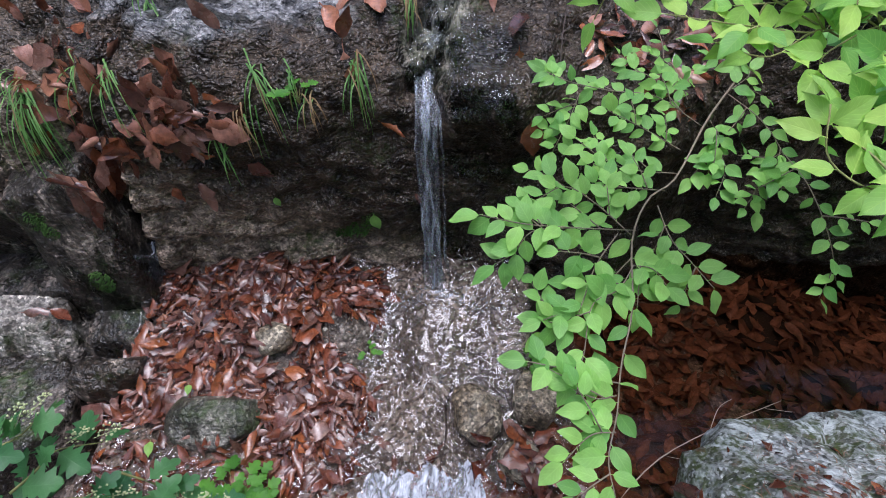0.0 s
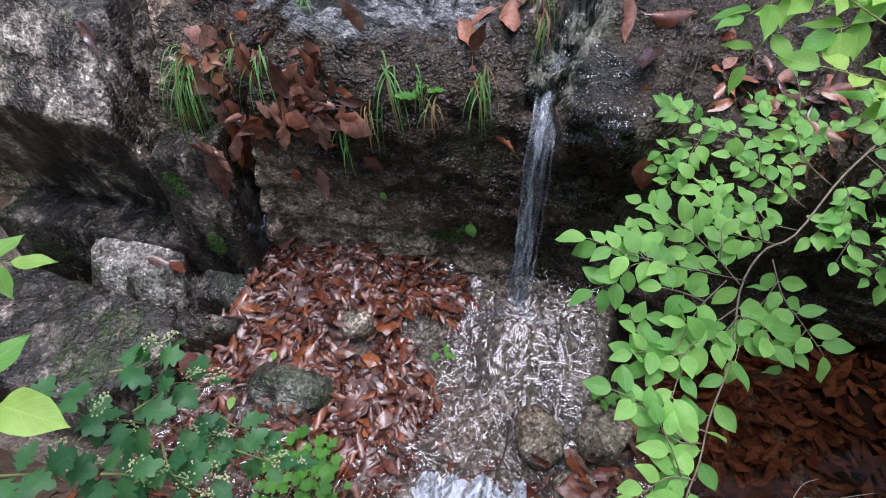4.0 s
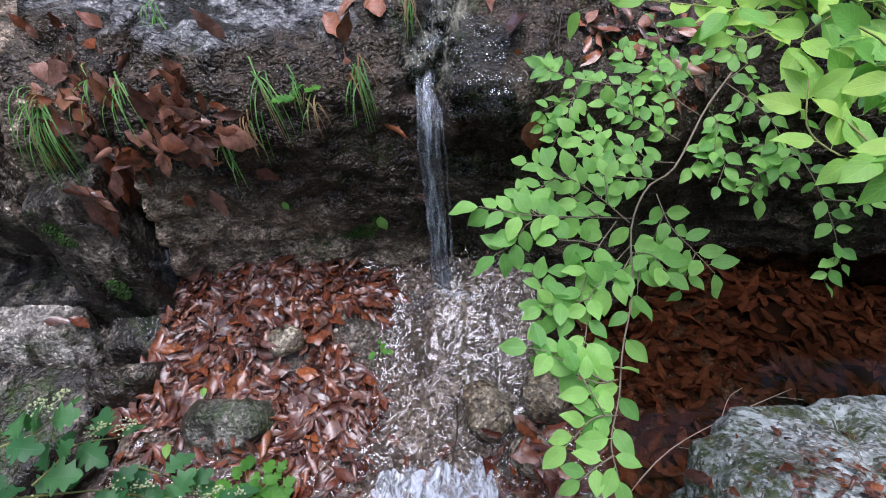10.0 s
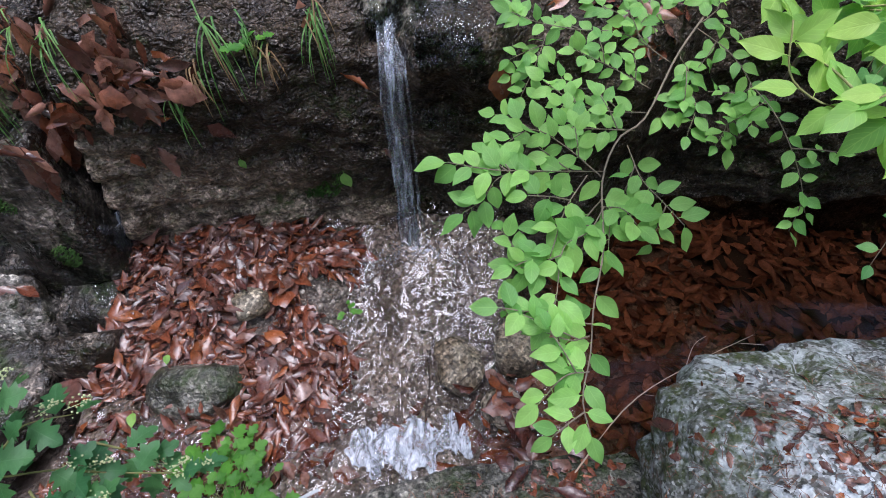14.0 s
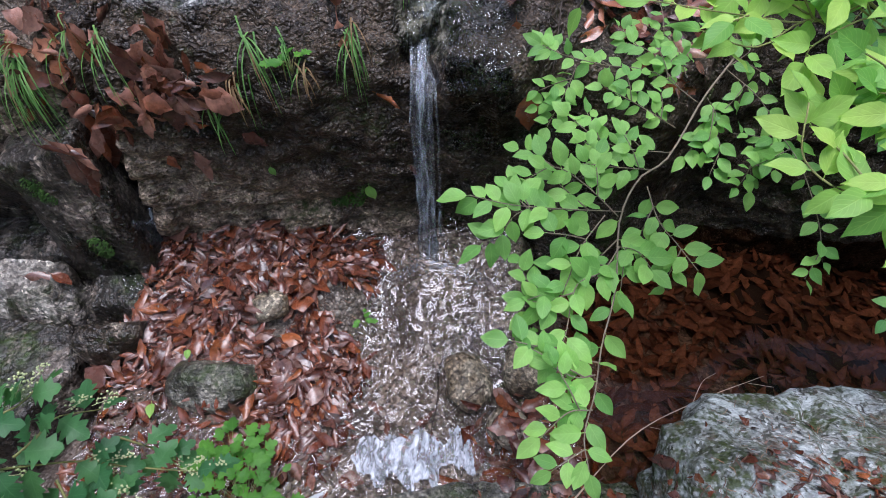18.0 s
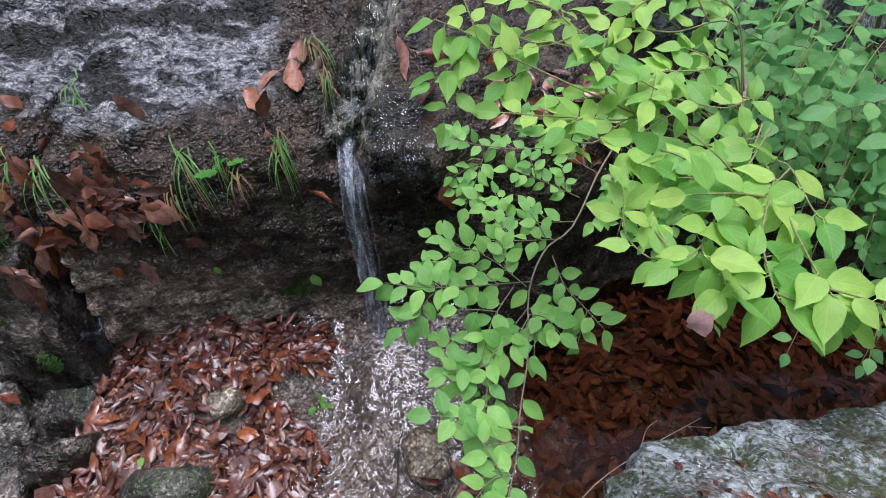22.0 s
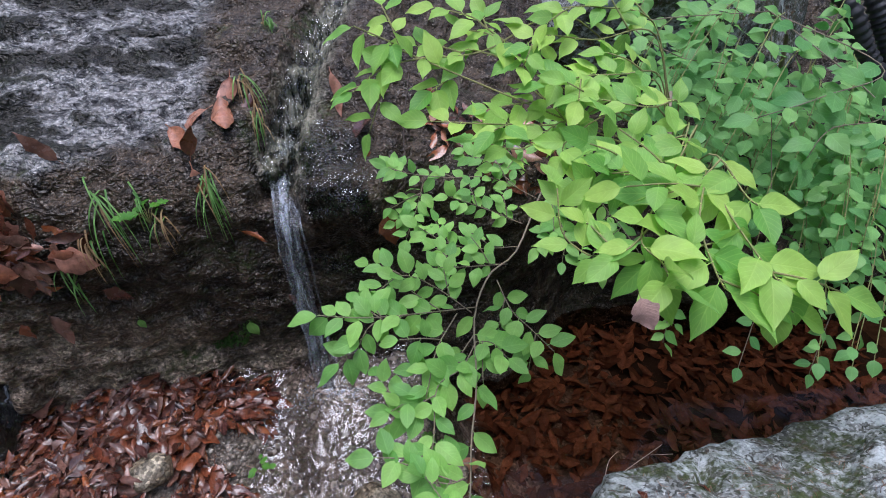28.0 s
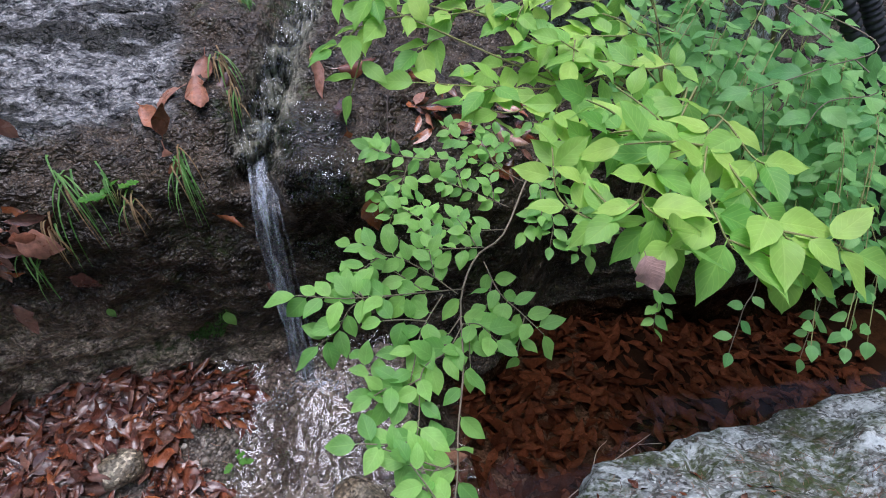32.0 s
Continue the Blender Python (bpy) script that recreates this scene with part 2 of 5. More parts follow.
def soil_material():
    m = Nodes("gravel_bed", 0.5)
    stones = m.cells(85)
    tone = m.ramp(m.axis(stones.outputs["Color"], 0), (0.0, (0.06, 0.046, 0.035)), (0.5, (0.17, 0.135, 0.105)), (1.0, (0.38, 0.31, 0.25)))
    tone = m.mix(m.ramp(m.noise(2.4, 6, 0.65), (0.42, 0.0), (0.6, 1.0)), (0.05, 0.035, 0.025), tone)
    n = m.bump(stones.outputs["Distance"], 0.8, 0.006)
    return m.done(tone, m.ramp(m.noise(30), (0.3, 0.25), (0.7, 0.7)), n)


gravel = soil_material()


def earth_material():
    m = Nodes("damp_earth", 0.9)
    tone = m.ramp(m.noise(18, 8, 0.7), (0.3, (0.03, 0.02, 0.012)), (0.55, (0.1, 0.065, 0.035)), (0.8, (0.17, 0.12, 0.07)))
    return m.done(tone, None, m.bump(m.noise(60, 6, 0.7), 0.9, 0.01))


earth = earth_material()


# near-black floor colour that stands in for shade at the pool's right end
def pool_shade_material():
    m = Nodes("shaded_floor", 0.9)
    return m.done(m.mix(m.noise(14, 5, 0.65), (0.008, 0.006, 0.004), (0.035, 0.022, 0.014)), None, m.bump(m.noise(40, 3), 0.6, 0.006))


pool_shade = pool_shade_material()


def leaf_material(name, low, high, through_color, rough=0.45, vein=0.5):
    """A living leaf: veins along its own axes, light shining through, a soft gloss."""
    m = Nodes(name, rough, 0.35)
    uv = m.tex.outputs["UV"]
    u, v = m.axis(uv, 0), m.axis(uv, 1)
    side = m.calc("ABSOLUTE", m.calc("SUBTRACT", u, 0.5))
    rib = m.ramp(side, (0.0, 1.0), (0.035, 0.0))
    wave = m.calc("SINE", m.calc("MULTIPLY", m.calc("SUBTRACT", v, m.calc("MULTIPLY", side, 0.7)), 44))
    veins = m.calc("MAXIMUM", rib, m.ramp(wave, (0.82, 0.0), (1.0, 0.6)))
    tone = m.mix(m.info.outputs["Random"], low, high)
    tone = m.mix(0.35, tone, m.ramp(m.noise(45, 4, 0.6), (0.3, 0.6), (0.7, 1.3)), "MULTIPLY")
    tone = m.mix(m.calc("MULTIPLY", veins, vein * 0.5), tone, tuple(min(1, c * 1.7 + 0.03) for c in high))
    m.done(tone, None, m.bump(m.calc("SUBTRACT", m.noise(60, 3), m.calc("MULTIPLY", veins, 0.8)), 0.35, 0.002))
    glow = m.tree.nodes.new("ShaderNodeBsdfTranslucent")
    m.put(m.mix(0.6, tone, through_color), glow.inputs[0])
    both = m.tree.nodes.new("ShaderNodeMixShader")
    both.inputs[0].default_value = 0.43
    m.put(m.bsdf.outputs[0], both.inputs[1])
    m.put(glow.outputs[0], both.inputs[2])
    m.put(both.outputs[0], m.out.inputs[0])
    return m.mat


leaf_mid = leaf_material("shrub_leaf", (0.14, 0.36, 0.085), (0.34, 0.63, 0.15), (0.4, 0.77, 0.16))
leaf_bright = leaf_material("young_leaf", (0.14, 0.39, 0.075), (0.46, 0.68, 0.14), (0.5, 0.82, 0.16))
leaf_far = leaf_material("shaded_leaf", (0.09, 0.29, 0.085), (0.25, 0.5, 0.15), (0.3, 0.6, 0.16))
leaf_lobed = leaf_material("lobed_leaf", (0.038, 0.145, 0.055), (0.095, 0.25, 0.085), (0.14, 0.37, 0.105), 0.4)
leaf_herb = leaf_material("herb_leaf", (0.05, 0.19, 0.02), (0.1, 0.3, 0.03), (0.2, 0.5, 0.05))
grass_mat = leaf_material("grass_blade", (0.08, 0.24, 0.05), (0.22, 0.42, 0.12), (0.3, 0.55, 0.12), 0.4, 0.1)
straw_mat = leaf_material("dry_grass", (0.22, 0.13, 0.06), (0.4, 0.28, 0.14), (0.3, 0.2, 0.1), 0.6, 0.1)


def litter_material(name, *tones, rough=0.3, shine=0.5, island=False):
    """Dead leaf: brown to russet by piece, darker blotches, side veins, wet gloss."""
    m = Nodes(name, rough, shine)
    pick = m.geo.outputs["Random Per Island"] if island else m.info.outputs["Random"]
    steps = [(n / (len(tones) - 1), t) for n, t in enumerate(tones)]
    tone = m.ramp(pick, *steps)
    tone = m.mix(0.75, tone, m.ramp(m.noise(38, 6, 0.7), (0.32, 0.35), (0.68, 1.4)), "MULTIPLY")
    uv = m.tex.outputs["UV"]
    side = m.calc("ABSOLUTE", m.calc("SUBTRACT", m.axis(uv, 0), 0.5))
    wave = m.calc("SINE", m.calc("MULTIPLY", m.calc("SUBTRACT", m.axis(uv, 1), m.calc("MULTIPLY", side, 0.6)), 60))
    n = m.bump(m.calc("ADD", m.ramp(wave, (0.5, 0.0), (1.0, 0.25)), m.noise(60, 2)), 0.6, 0.002)
    m.bsdf.inputs["Coat Weight"].default_value = 0.45 if rough < 0.25 else 0.1
    m.bsdf.inputs["Coat Roughness"].default_value = 0.18
    return m.done(tone, m.ramp(m.noise(20), (0.35, rough * 0.6), (0.65, min(1.0, rough * 1.7))), n)


RUSSET = [(0.04, 0.013, 0.009), (0.125, 0.035, 0.019), (0.22, 0.062, 0.025), (0.085, 0.03, 0.024), (0.22, 0.11, 0.08), (0.05, 0.017, 0.012), (0.3, 0.09, 0.03)]
dead_mat = litter_material("dead_leaf", *RUSSET, rough=0.2)
dead_many = litter_material("leaf_litter", *RUSSET, rough=0.2, island=True)
sunk_mat = litter_material("sunken_leaf", (0.07, 0.032, 0.02), (0.17, 0.075, 0.044), (0.28, 0.14, 0.085), (0.1, 0.05, 0.034), rough=0.6, shine=0.2)
sunk_many = litter_material("sunken_litter", (0.07, 0.032, 0.02), (0.17, 0.075, 0.044), (0.28, 0.14, 0.085), (0.1, 0.05, 0.034), rough=0.6, shine=0.2, island=True)
tan_mat = litter_material("tan_leaf", (0.25, 0.085, 0.045), (0.36, 0.18, 0.13), (0.33, 0.115, 0.05), (0.34, 0.17, 0.12), rough=0.3)


def bark_material(name, low, high):
    m = Nodes(name, 0.75)
    tone = m.mix(m.noise(60, 5, 0.7), low, high)
    return m.done(tone, None, m.bump(m.noise(150, 4), 0.6, 0.002))


bark = bark_material("grey_bark", (0.1, 0.075, 0.05), (0.3, 0.24, 0.17))
green_stem = bark_material("green_stem", (0.14, 0.16, 0.05), (0.3, 0.28, 0.1))
dry_twig = bark_material("dry_twig", (0.3, 0.2, 0.14), (0.55, 0.42, 0.32))
dark_twig = bark_material("wet_twig", (0.02, 0.013, 0.01), (0.06, 0.04, 0.03))
bud_mat = bark_material("cream_bud", (0.38, 0.45, 0.2), (0.62, 0.64, 0.36))


def water_material(name, ripple, distance, tint, milky=0.0, stretch=(1, 1, 1), streak=0.0, rough=0.05, ior=1.45, calm=None):
    """Clear shallow water: it lets the bed show, mirrors the sky by its angle, and carries foam where it is streaked. calm: the y past which it runs smooth."""
    m = Nodes(name)
    tree = m.tree
    where = m.stretched(*stretch)
    h = m.noise(ripple, 1.4, 0.45, where, 1.1)
    if calm is not None:
        h = m.calc("MULTIPLY", h, m.ramp(m.calc("ADD", m.calc("SUBTRACT", m.axis(m.geo.outputs["Position"], 1), calm - 0.5), m.calc("MULTIPLY", m.axis(m.geo.outputs["Position"], 0), 0.25)), (0.36, 1.0), (0.56, 0.62)))
    n = m.bump(h, 1.0, distance)
    clear, shine, mixed = (tree.nodes.new("ShaderNodeBsdf" + k) for k in ("Transparent", "Glossy", "Diffuse"))
    clear.inputs[0].default_value = (*tint, 1)
    shine.inputs["Roughness"].default_value = rough
    mixed.inputs[0].default_value = (0.66, 0.71, 0.78, 1)
    fres = tree.nodes.new("ShaderNodeFresnel")
    fres.inputs["IOR"].default_value = ior
    for node in (shine, fres, mixed):
        m.put(n, node.inputs["Normal"])
    a, b = tree.nodes.new("ShaderNodeMixShader"), tree.nodes.new("ShaderNodeMixShader")
    foam = m.ramp(m.noise(ripple * 0.8, 5, 0.7, where, 0.6), (0.62 - 0.25 * streak, 0.0), (0.75 - 0.1 * streak, 1.0))
    m.put(m.calc("ADD", m.calc("MULTIPLY", foam, streak), milky), a.inputs[0])
    m.put(clear.outputs[0], a.inputs[1])
    m.put(mixed.outputs[0], a.inputs[2])
    m.put(fres.outputs[0], b.inputs[0])
    m.put(a.outputs[0], b.inputs[1])
    m.put(shine.outputs[0], b.inputs[2])
    m.put(b.outputs[0], m.out.inputs[0])
    return m.mat


stream_mat = water_material("stream_water", 19, 0.026, (0.86, 0.83, 0.8), 0.0, rough=0.02, ior=1.62, calm=1.66)
pool_mat = water_material("still_water", 5, 0.0012, (0.6, 0.47, 0.38), ior=1.24)
fall_mat = water_material("falling_water", 20, 0.004, (0.97, 0.98, 0.99), 0.05, (3.2, 1, 0.35), 0.5, 0.1, 1.16)
film_mat = water_material("running_film", 42, 0.014, (0.85, 0.88, 0.84), 0.0, (1.7, 0.5, 0.5), 0.0, 0.04, 1.5)
# bubbles at the fall, and the painted sky reflection by the low boulder
foam_glare_mat = water_material("foam", 26, 0.02, (0.9, 0.92, 0.95), 0.22, (1.6, 0.7, 1), 0.7)


def rubber_material():
    m = Nodes("black_rubber", 0.5)
    return m.done(m.mix(m.noise(30), (0.01, 0.01, 0.012), (0.035, 0.035, 0.04)), None, None)


rubber = rubber_material()


# ---- building helpers ----
rng = random.Random(7)


def mesh_of(name, verts, faces, uvs=None, smooth=True):
    me = bpy.data.meshes.new(name)
    me.from_pydata([tuple(map(float, v)) for v in verts], [], faces)
    if uvs is not None:
        layer = me.uv_layers.new(name="UVMap")
        for loop in me.loops:
            layer.data[loop.index].uv = uvs[loop.vertex_index]
    if smooth:
        me.shade_smooth()
    me.update()
    return me


def thing(name, mesh, material, m=None, **tags):
    """A top-level thing: one mesh, or an Empty when mesh is None."""
    ob = new(name, mesh)
    if mesh is not None and not mesh.materials:
        mesh.materials.append(material)
    if m is not None:
        ob.matrix_basis = m
    return tagged(ob, **tags)


def piece(name, mesh, material, parent, m=None, label=""):
    """A part under a thing or part; m is its pose in its parent's space."""
    ob = new(name, mesh)
    if not mesh.materials:
        mesh.materials.append(material)
    ob.parent = parent
    if m is not None:
        ob.matrix_basis = m
    return tagged(ob, label=label)


def part(name, bm, material, parent, label=""):
    me = bpy.data.meshes.new(name)
    bm.to_mesh(me)
    bm.free()
    me.shade_smooth()
    return piece(name, me, material, parent, None, label)


def fbm(x, y, z, octaves=5, rough=1.0):
    return noise.fractal(Vector((x, y, z)), rough, 2.1, octaves)


def smooth(a, b, x):
    t = np.clip((x - a) / (b - a), 0, 1)
    return t * t * (3 - 2 * t)


def grid_faces(nu, nv):
    return [(j * nu + i, j * nu + i + 1, (j + 1) * nu + i + 1, (j + 1) * nu + i) for j in range(nv - 1) for i in range(nu - 1)]


def curve_points(pts, n):
    """n points on a smooth line through the given ones."""
    p = [np.array(q, float) for q in pts]
    p = [2 * p[0] - p[1], *p, 2 * p[-1] - p[-2]]
    out = []
    for k in range(n):
        f = k / (n - 1) * (len(p) - 3)
        i = min(int(f), len(p) - 4)
        t = f - i
        a, b, c, d = p[i : i + 4]
        out.append(0.5 * (2 * b + (c - a) * t + (2 * a - 5 * b + 4 * c - d) * t * t + (3 * b - a - 3 * c + d) * t**3))
    return out


def tube(name, line, r0, r1, sides=6, wobble=0.0, seed=0):
    """A tapered round rod along a line of points."""
    verts, faces, n = [], [], len(line)
    for k, q in enumerate(line):
        along = Vector(line[min(k + 1, n - 1)] - line[max(k - 1, 0)]).normalized()
        s = along.orthogonal().normalized()
        u = along.cross(s)
        r = r0 + (r1 - r0) * k / (n - 1)
        for a in range(sides):
            w = 2 * math.pi * a / sides
            rr = r * (1 + wobble * noise.noise(Vector((k * 0.7 + seed, a * 1.3, 0))))
            verts.append(Vector(q) + rr * (math.cos(w) * s + math.sin(w) * u))
    for k in range(n - 1):
        for a in range(sides):
            b = (a + 1) % sides
            faces.append((k * sides + a, k * sides + b, (k + 1) * sides + b, (k + 1) * sides + a))
    faces.append(tuple(range(sides))[::-1])
    faces.append(tuple((n - 1) * sides + a for a in range(sides)))
    return mesh_of(name, verts, faces)


def leaf_outline(width, tip, teeth, depth):
    """Half-width of a pointed oval leaf along its length v."""

    a, b = 0.78, 0.8 + tip
    peak = (a / (a + b)) ** a * (b / (a + b)) ** b

    def half(v):
        w = width * v**a * (1 - v) ** b / peak
        if teeth:
            w *= 1 + depth * ((v * teeth) % 1.0 - 0.5)
        return max(w, 0.0006)

    return half


def leaf_mesh(name, width=0.3, tip=0.35, teeth=0, depth=0.0, fold=0.25, droop=0.25, curl=0.0, rows=10, twist=0.0, ragged=0.0, seed=0):
    """A leaf one unit long on +y, its face to +z: two halves folded at the midrib, drooping and curling, on a short stalk."""
    half = leaf_outline(width, tip, teeth, depth)
    verts, uvs, faces = [], [], []
    cols = (-1.0, -0.55, 0.0, 0.55, 1.0)
    for j in range(rows + 1):
        v = j / rows
        w = half(v)
        for c in cols:
            off = c * w * (1 + ragged * noise.noise(Vector((seed * 3.1, v * 6, c * 2))))
            x, z = off, abs(off) * fold - curl * off * off / max(width, 0.01) * 1.2
            y = v
            z += -droop * v * v + 0.03 * math.sin(v * 9 + seed) * abs(c) + ragged * 0.06 * noise.noise(Vector((v * 4, c * 2, seed * 1.7)))
            a = twist * (v - 0.5)
            x, z = x * math.cos(a) - z * math.sin(a), x * math.sin(a) + z * math.cos(a)
            verts.append((x, y, z))
            uvs.append((0.5 + 0.5 * c, v))
    n = len(cols)
    faces += grid_faces(n, rows + 1)
    k = len(verts)
    for dx, y, z in ((-0.009, -0.13, 0.02), (0.009, -0.13, 0.02), (0.009, 0.03, 0.004), (-0.009, 0.03, 0.004)):
        verts.append((dx, y, z))
        uvs.append((0.5, 0.0))
    faces.append((k, k + 1, k + 2, k + 3))
    return mesh_of(name, verts, faces, uvs)


def frame_of(at, along, up, size):
    """A pose with +y along and +z near up, scaled."""
    y = Vector(along).normalized()
    x = y.cross(Vector(up)).normalized()
    z = x.cross(y)
    m = Matrix((x, y, z)).transposed().to_4x4()
    return Matrix.Translation(Vector(at)) @ m @ Matrix.Diagonal((size, size, size, 1))


def boulder(name, at, size, turn, material, seed, cuts=9, rough=0.05, detail=5, fine=0.012, square=2.6, grooves=(), **tags):
    """A weathered block: a ball cut by slanting planes, its edges worn round, with relief at three scales."""
    r = random.Random(seed)
    bm = bmesh.new()
    bmesh.ops.create_icosphere(bm, subdivisions=detail, radius=1)
    planes = [(Vector((r.gauss(0, 1), r.gauss(0, 1), r.gauss(0, 0.8))).normalized(), r.uniform(0.7, 0.95)) for _ in range(cuts)]
    s = Vector(size)
    for v in bm.verts:
        p = v.co.copy()
        p /= sum(abs(c) ** square for c in p) ** (1 / square)
        for nrm, d in planes:
            over = p.dot(nrm) - d
            if over > 0:
                p -= nrm * over * 0.9
        q = Vector((p.x * s.x, p.y * s.y, p.z * s.z))
        o = seed * 7.3
        out = p.normalized()
        k = min(s)
        q += out * (k * rough * 2.2 * fbm(p.x * 1.6 + o, p.y * 1.6, p.z * 1.6, 3) + fine * fbm(q.x * 9 + o, q.y * 9, q.z * 9, 5))
        for nx, ny, d, w in grooves:
            q.z -= 2.2 * w * math.exp(-(((q.x * nx + q.y * ny - d + 0.04 * fbm(q.x * 6, q.y * 6, o, 3)) / w) ** 2))
        v.co = q
    me = bpy.data.meshes.new(name)
    bm.to_mesh(me)
    bm.free()
    me.shade_smooth()
    return thing(name, me, material, pose(*at, *turn), **tags)


def block(name, corners, material, seed, step=0.016, wear=2, rough=0.011, **tags):
    """A split block of rock: flat faces between its corners, worn edges, bedding steps and fine relief."""
    bm = bmesh.new()
    for c in corners:
        bm.verts.new(c)
    bmesh.ops.convex_hull(bm, input=bm.verts)
    bmesh.ops.delete(bm, geom=[v for v in bm.verts if not v.link_faces], context="VERTS")
    for _ in range(8):
        long = [e for e in bm.edges if e.calc_length() > step * 2]
        if not long:
            break
        bmesh.ops.subdivide_edges(bm, edges=long, cuts=1, use_grid_fill=True)
        bmesh.ops.triangulate(bm, faces=[f for f in bm.faces if len(f.verts) > 4])
    for _ in range(wear):
        bmesh.ops.smooth_vert(bm, verts=bm.verts, factor=0.5, use_axis_x=True, use_axis_y=True, use_axis_z=True)
    bm.normal_update()
    o = seed * 3.7
    moved = []
    for v in bm.verts:
        p = v.co
        lay_ = (p.z + 0.25 * p.x + 0.05 * fbm(p.x * 3 + o, p.y * 3, p.z * 3, 3)) * 16
        d = rough * fbm(p.x * 4 + o, p.y * 4, p.z * 4, 4) + 0.011 * fbm(p.x * 17, p.y * 17 + o, p.z * 17, 4)
        d += 0.005 * (abs((lay_ % 1.0) - 0.5) * 2) * abs(noise.noise(p * 2.3))
        d -= 0.012 * max(0.0, 0.25 - abs(noise.noise(Vector((p.x * 2.2 + o, p.y * 2.2, p.z * 3.1))))) 
        moved.append(p + v.normal * d)
    for v, q in zip(bm.verts, moved):
        v.co = q
    me = bpy.data.meshes.new(name)
    bm.to_mesh(me)
    bm.free()
    me.shade_smooth()
    return thing(name, me, material, pose(0, 0, 0), **tags)


# ---- the shape of the ground ----
def foot(x):
    """Where the rock face stands, by x."""
    y = 2.05 + 0.155 * (np.minimum(x, 0.1) + 0.27)
    return y + 0.42 * smooth(0.75, 1.35, x) + 0.13 * smooth(-1.17, -1.23, x) + 0.36 * smooth(-1.58, -1.72, x)


def lip(x):
    """The height of the face's upper edge."""
    return 1.17 + 0.02 * np.sin(x * 5) - 0.1 * smooth(0.3, 0.7, x) - 0.04 * smooth(-1.0, -1.5, x)


def chute_x(y):
    return -0.09 + 0.32 * np.maximum(y - 2.2, 0)


def water_level(x, y):
    way = (y - 1.5 + 0.05 * np.sin(7 * x) + 0.03 * np.sin(17 * x + 2)) / 0.09
    slope = 0.46 * 0.09 * np.logaddexp(0, way) * (1 - smooth(0.38, 0.6, x))
    return 0.03 + slope


def bed(x, y):
    """The stream bed and its banks."""
    pool = smooth(0.42, 0.75, x)
    z = water_level(x, y) - 0.022 - 0.1 * pool - 0.2 * smooth(1.65, 2.4, x) * smooth(0.9, 1.3, y)
    pile = np.exp(-(((x + 0.85) / 0.42) ** 2) - ((y - 1.72) / 0.36) ** 2)
    z = z + 0.06 * pile + 0.045 * np.exp(-(((x + 0.36) / 0.11) ** 2) - ((y - 1.78) / 0.13) ** 2) - 0.3 * smooth(-1.22, -1.45, x) - 0.022 * smooth(-0.42, -0.2, x)
    bank = smooth(1.0, 0.72, y) * smooth(-0.25, -0.55, x)
    front = smooth(1.02, 0.85, y) * smooth(-0.3, 0.05, x)
    z = z + 0.3 * bank + 0.22 * front + 0.25 * smooth(0.5, -0.4, y)
    return z


def ground_z(x, y):
    return float(bed(np.float64(x), np.float64(y))) + 0.012 * fbm(x * 6, y * 6, 3.0, 4)


def build_ground():
    xs = np.concatenate([np.linspace(-40, -3, 16)[:-1], np.linspace(-3, 3.2, 310), np.linspace(3.2, 40, 16)[1:]])
    ys = np.concatenate([np.linspace(-40, -0.6, 16)[:-1], np.linspace(-0.6, 2.9, 190), np.linspace(2.9, 3.4, 3)[1:]])
    gx, gy = np.meshgrid(xs, ys)
    gz = bed(gx, gy)
    verts = [(x, y, z + 0.012 * fbm(x * 6, y * 6, 3.0, 4) + 0.004 * fbm(x * 30, y * 30, 9.0, 3)) for x, y, z in zip(gx.ravel(), gy.ravel(), gz.ravel())]
    me = mesh_of("ground", verts, grid_faces(len(xs), len(ys)))
    me.materials.append(gravel)
    me.materials.append(earth)
    me.materials.append(pool_shade)
    for p in me.polygons:
        c = p.center
        # past x 1.4 the pool floor takes the painted-shade colour
        p.material_index = 1 if (c.y < 0.95 and (c.x < -0.3 or c.y < 0.8)) or abs(c.x) > 3.2 else 2 if c.x > 1.4 and c.y > 1.0 else 0
    tagged(new("ground", me), label="gravelly stream bed with damp earth banks", category="ground", kind="structure")


build_ground()


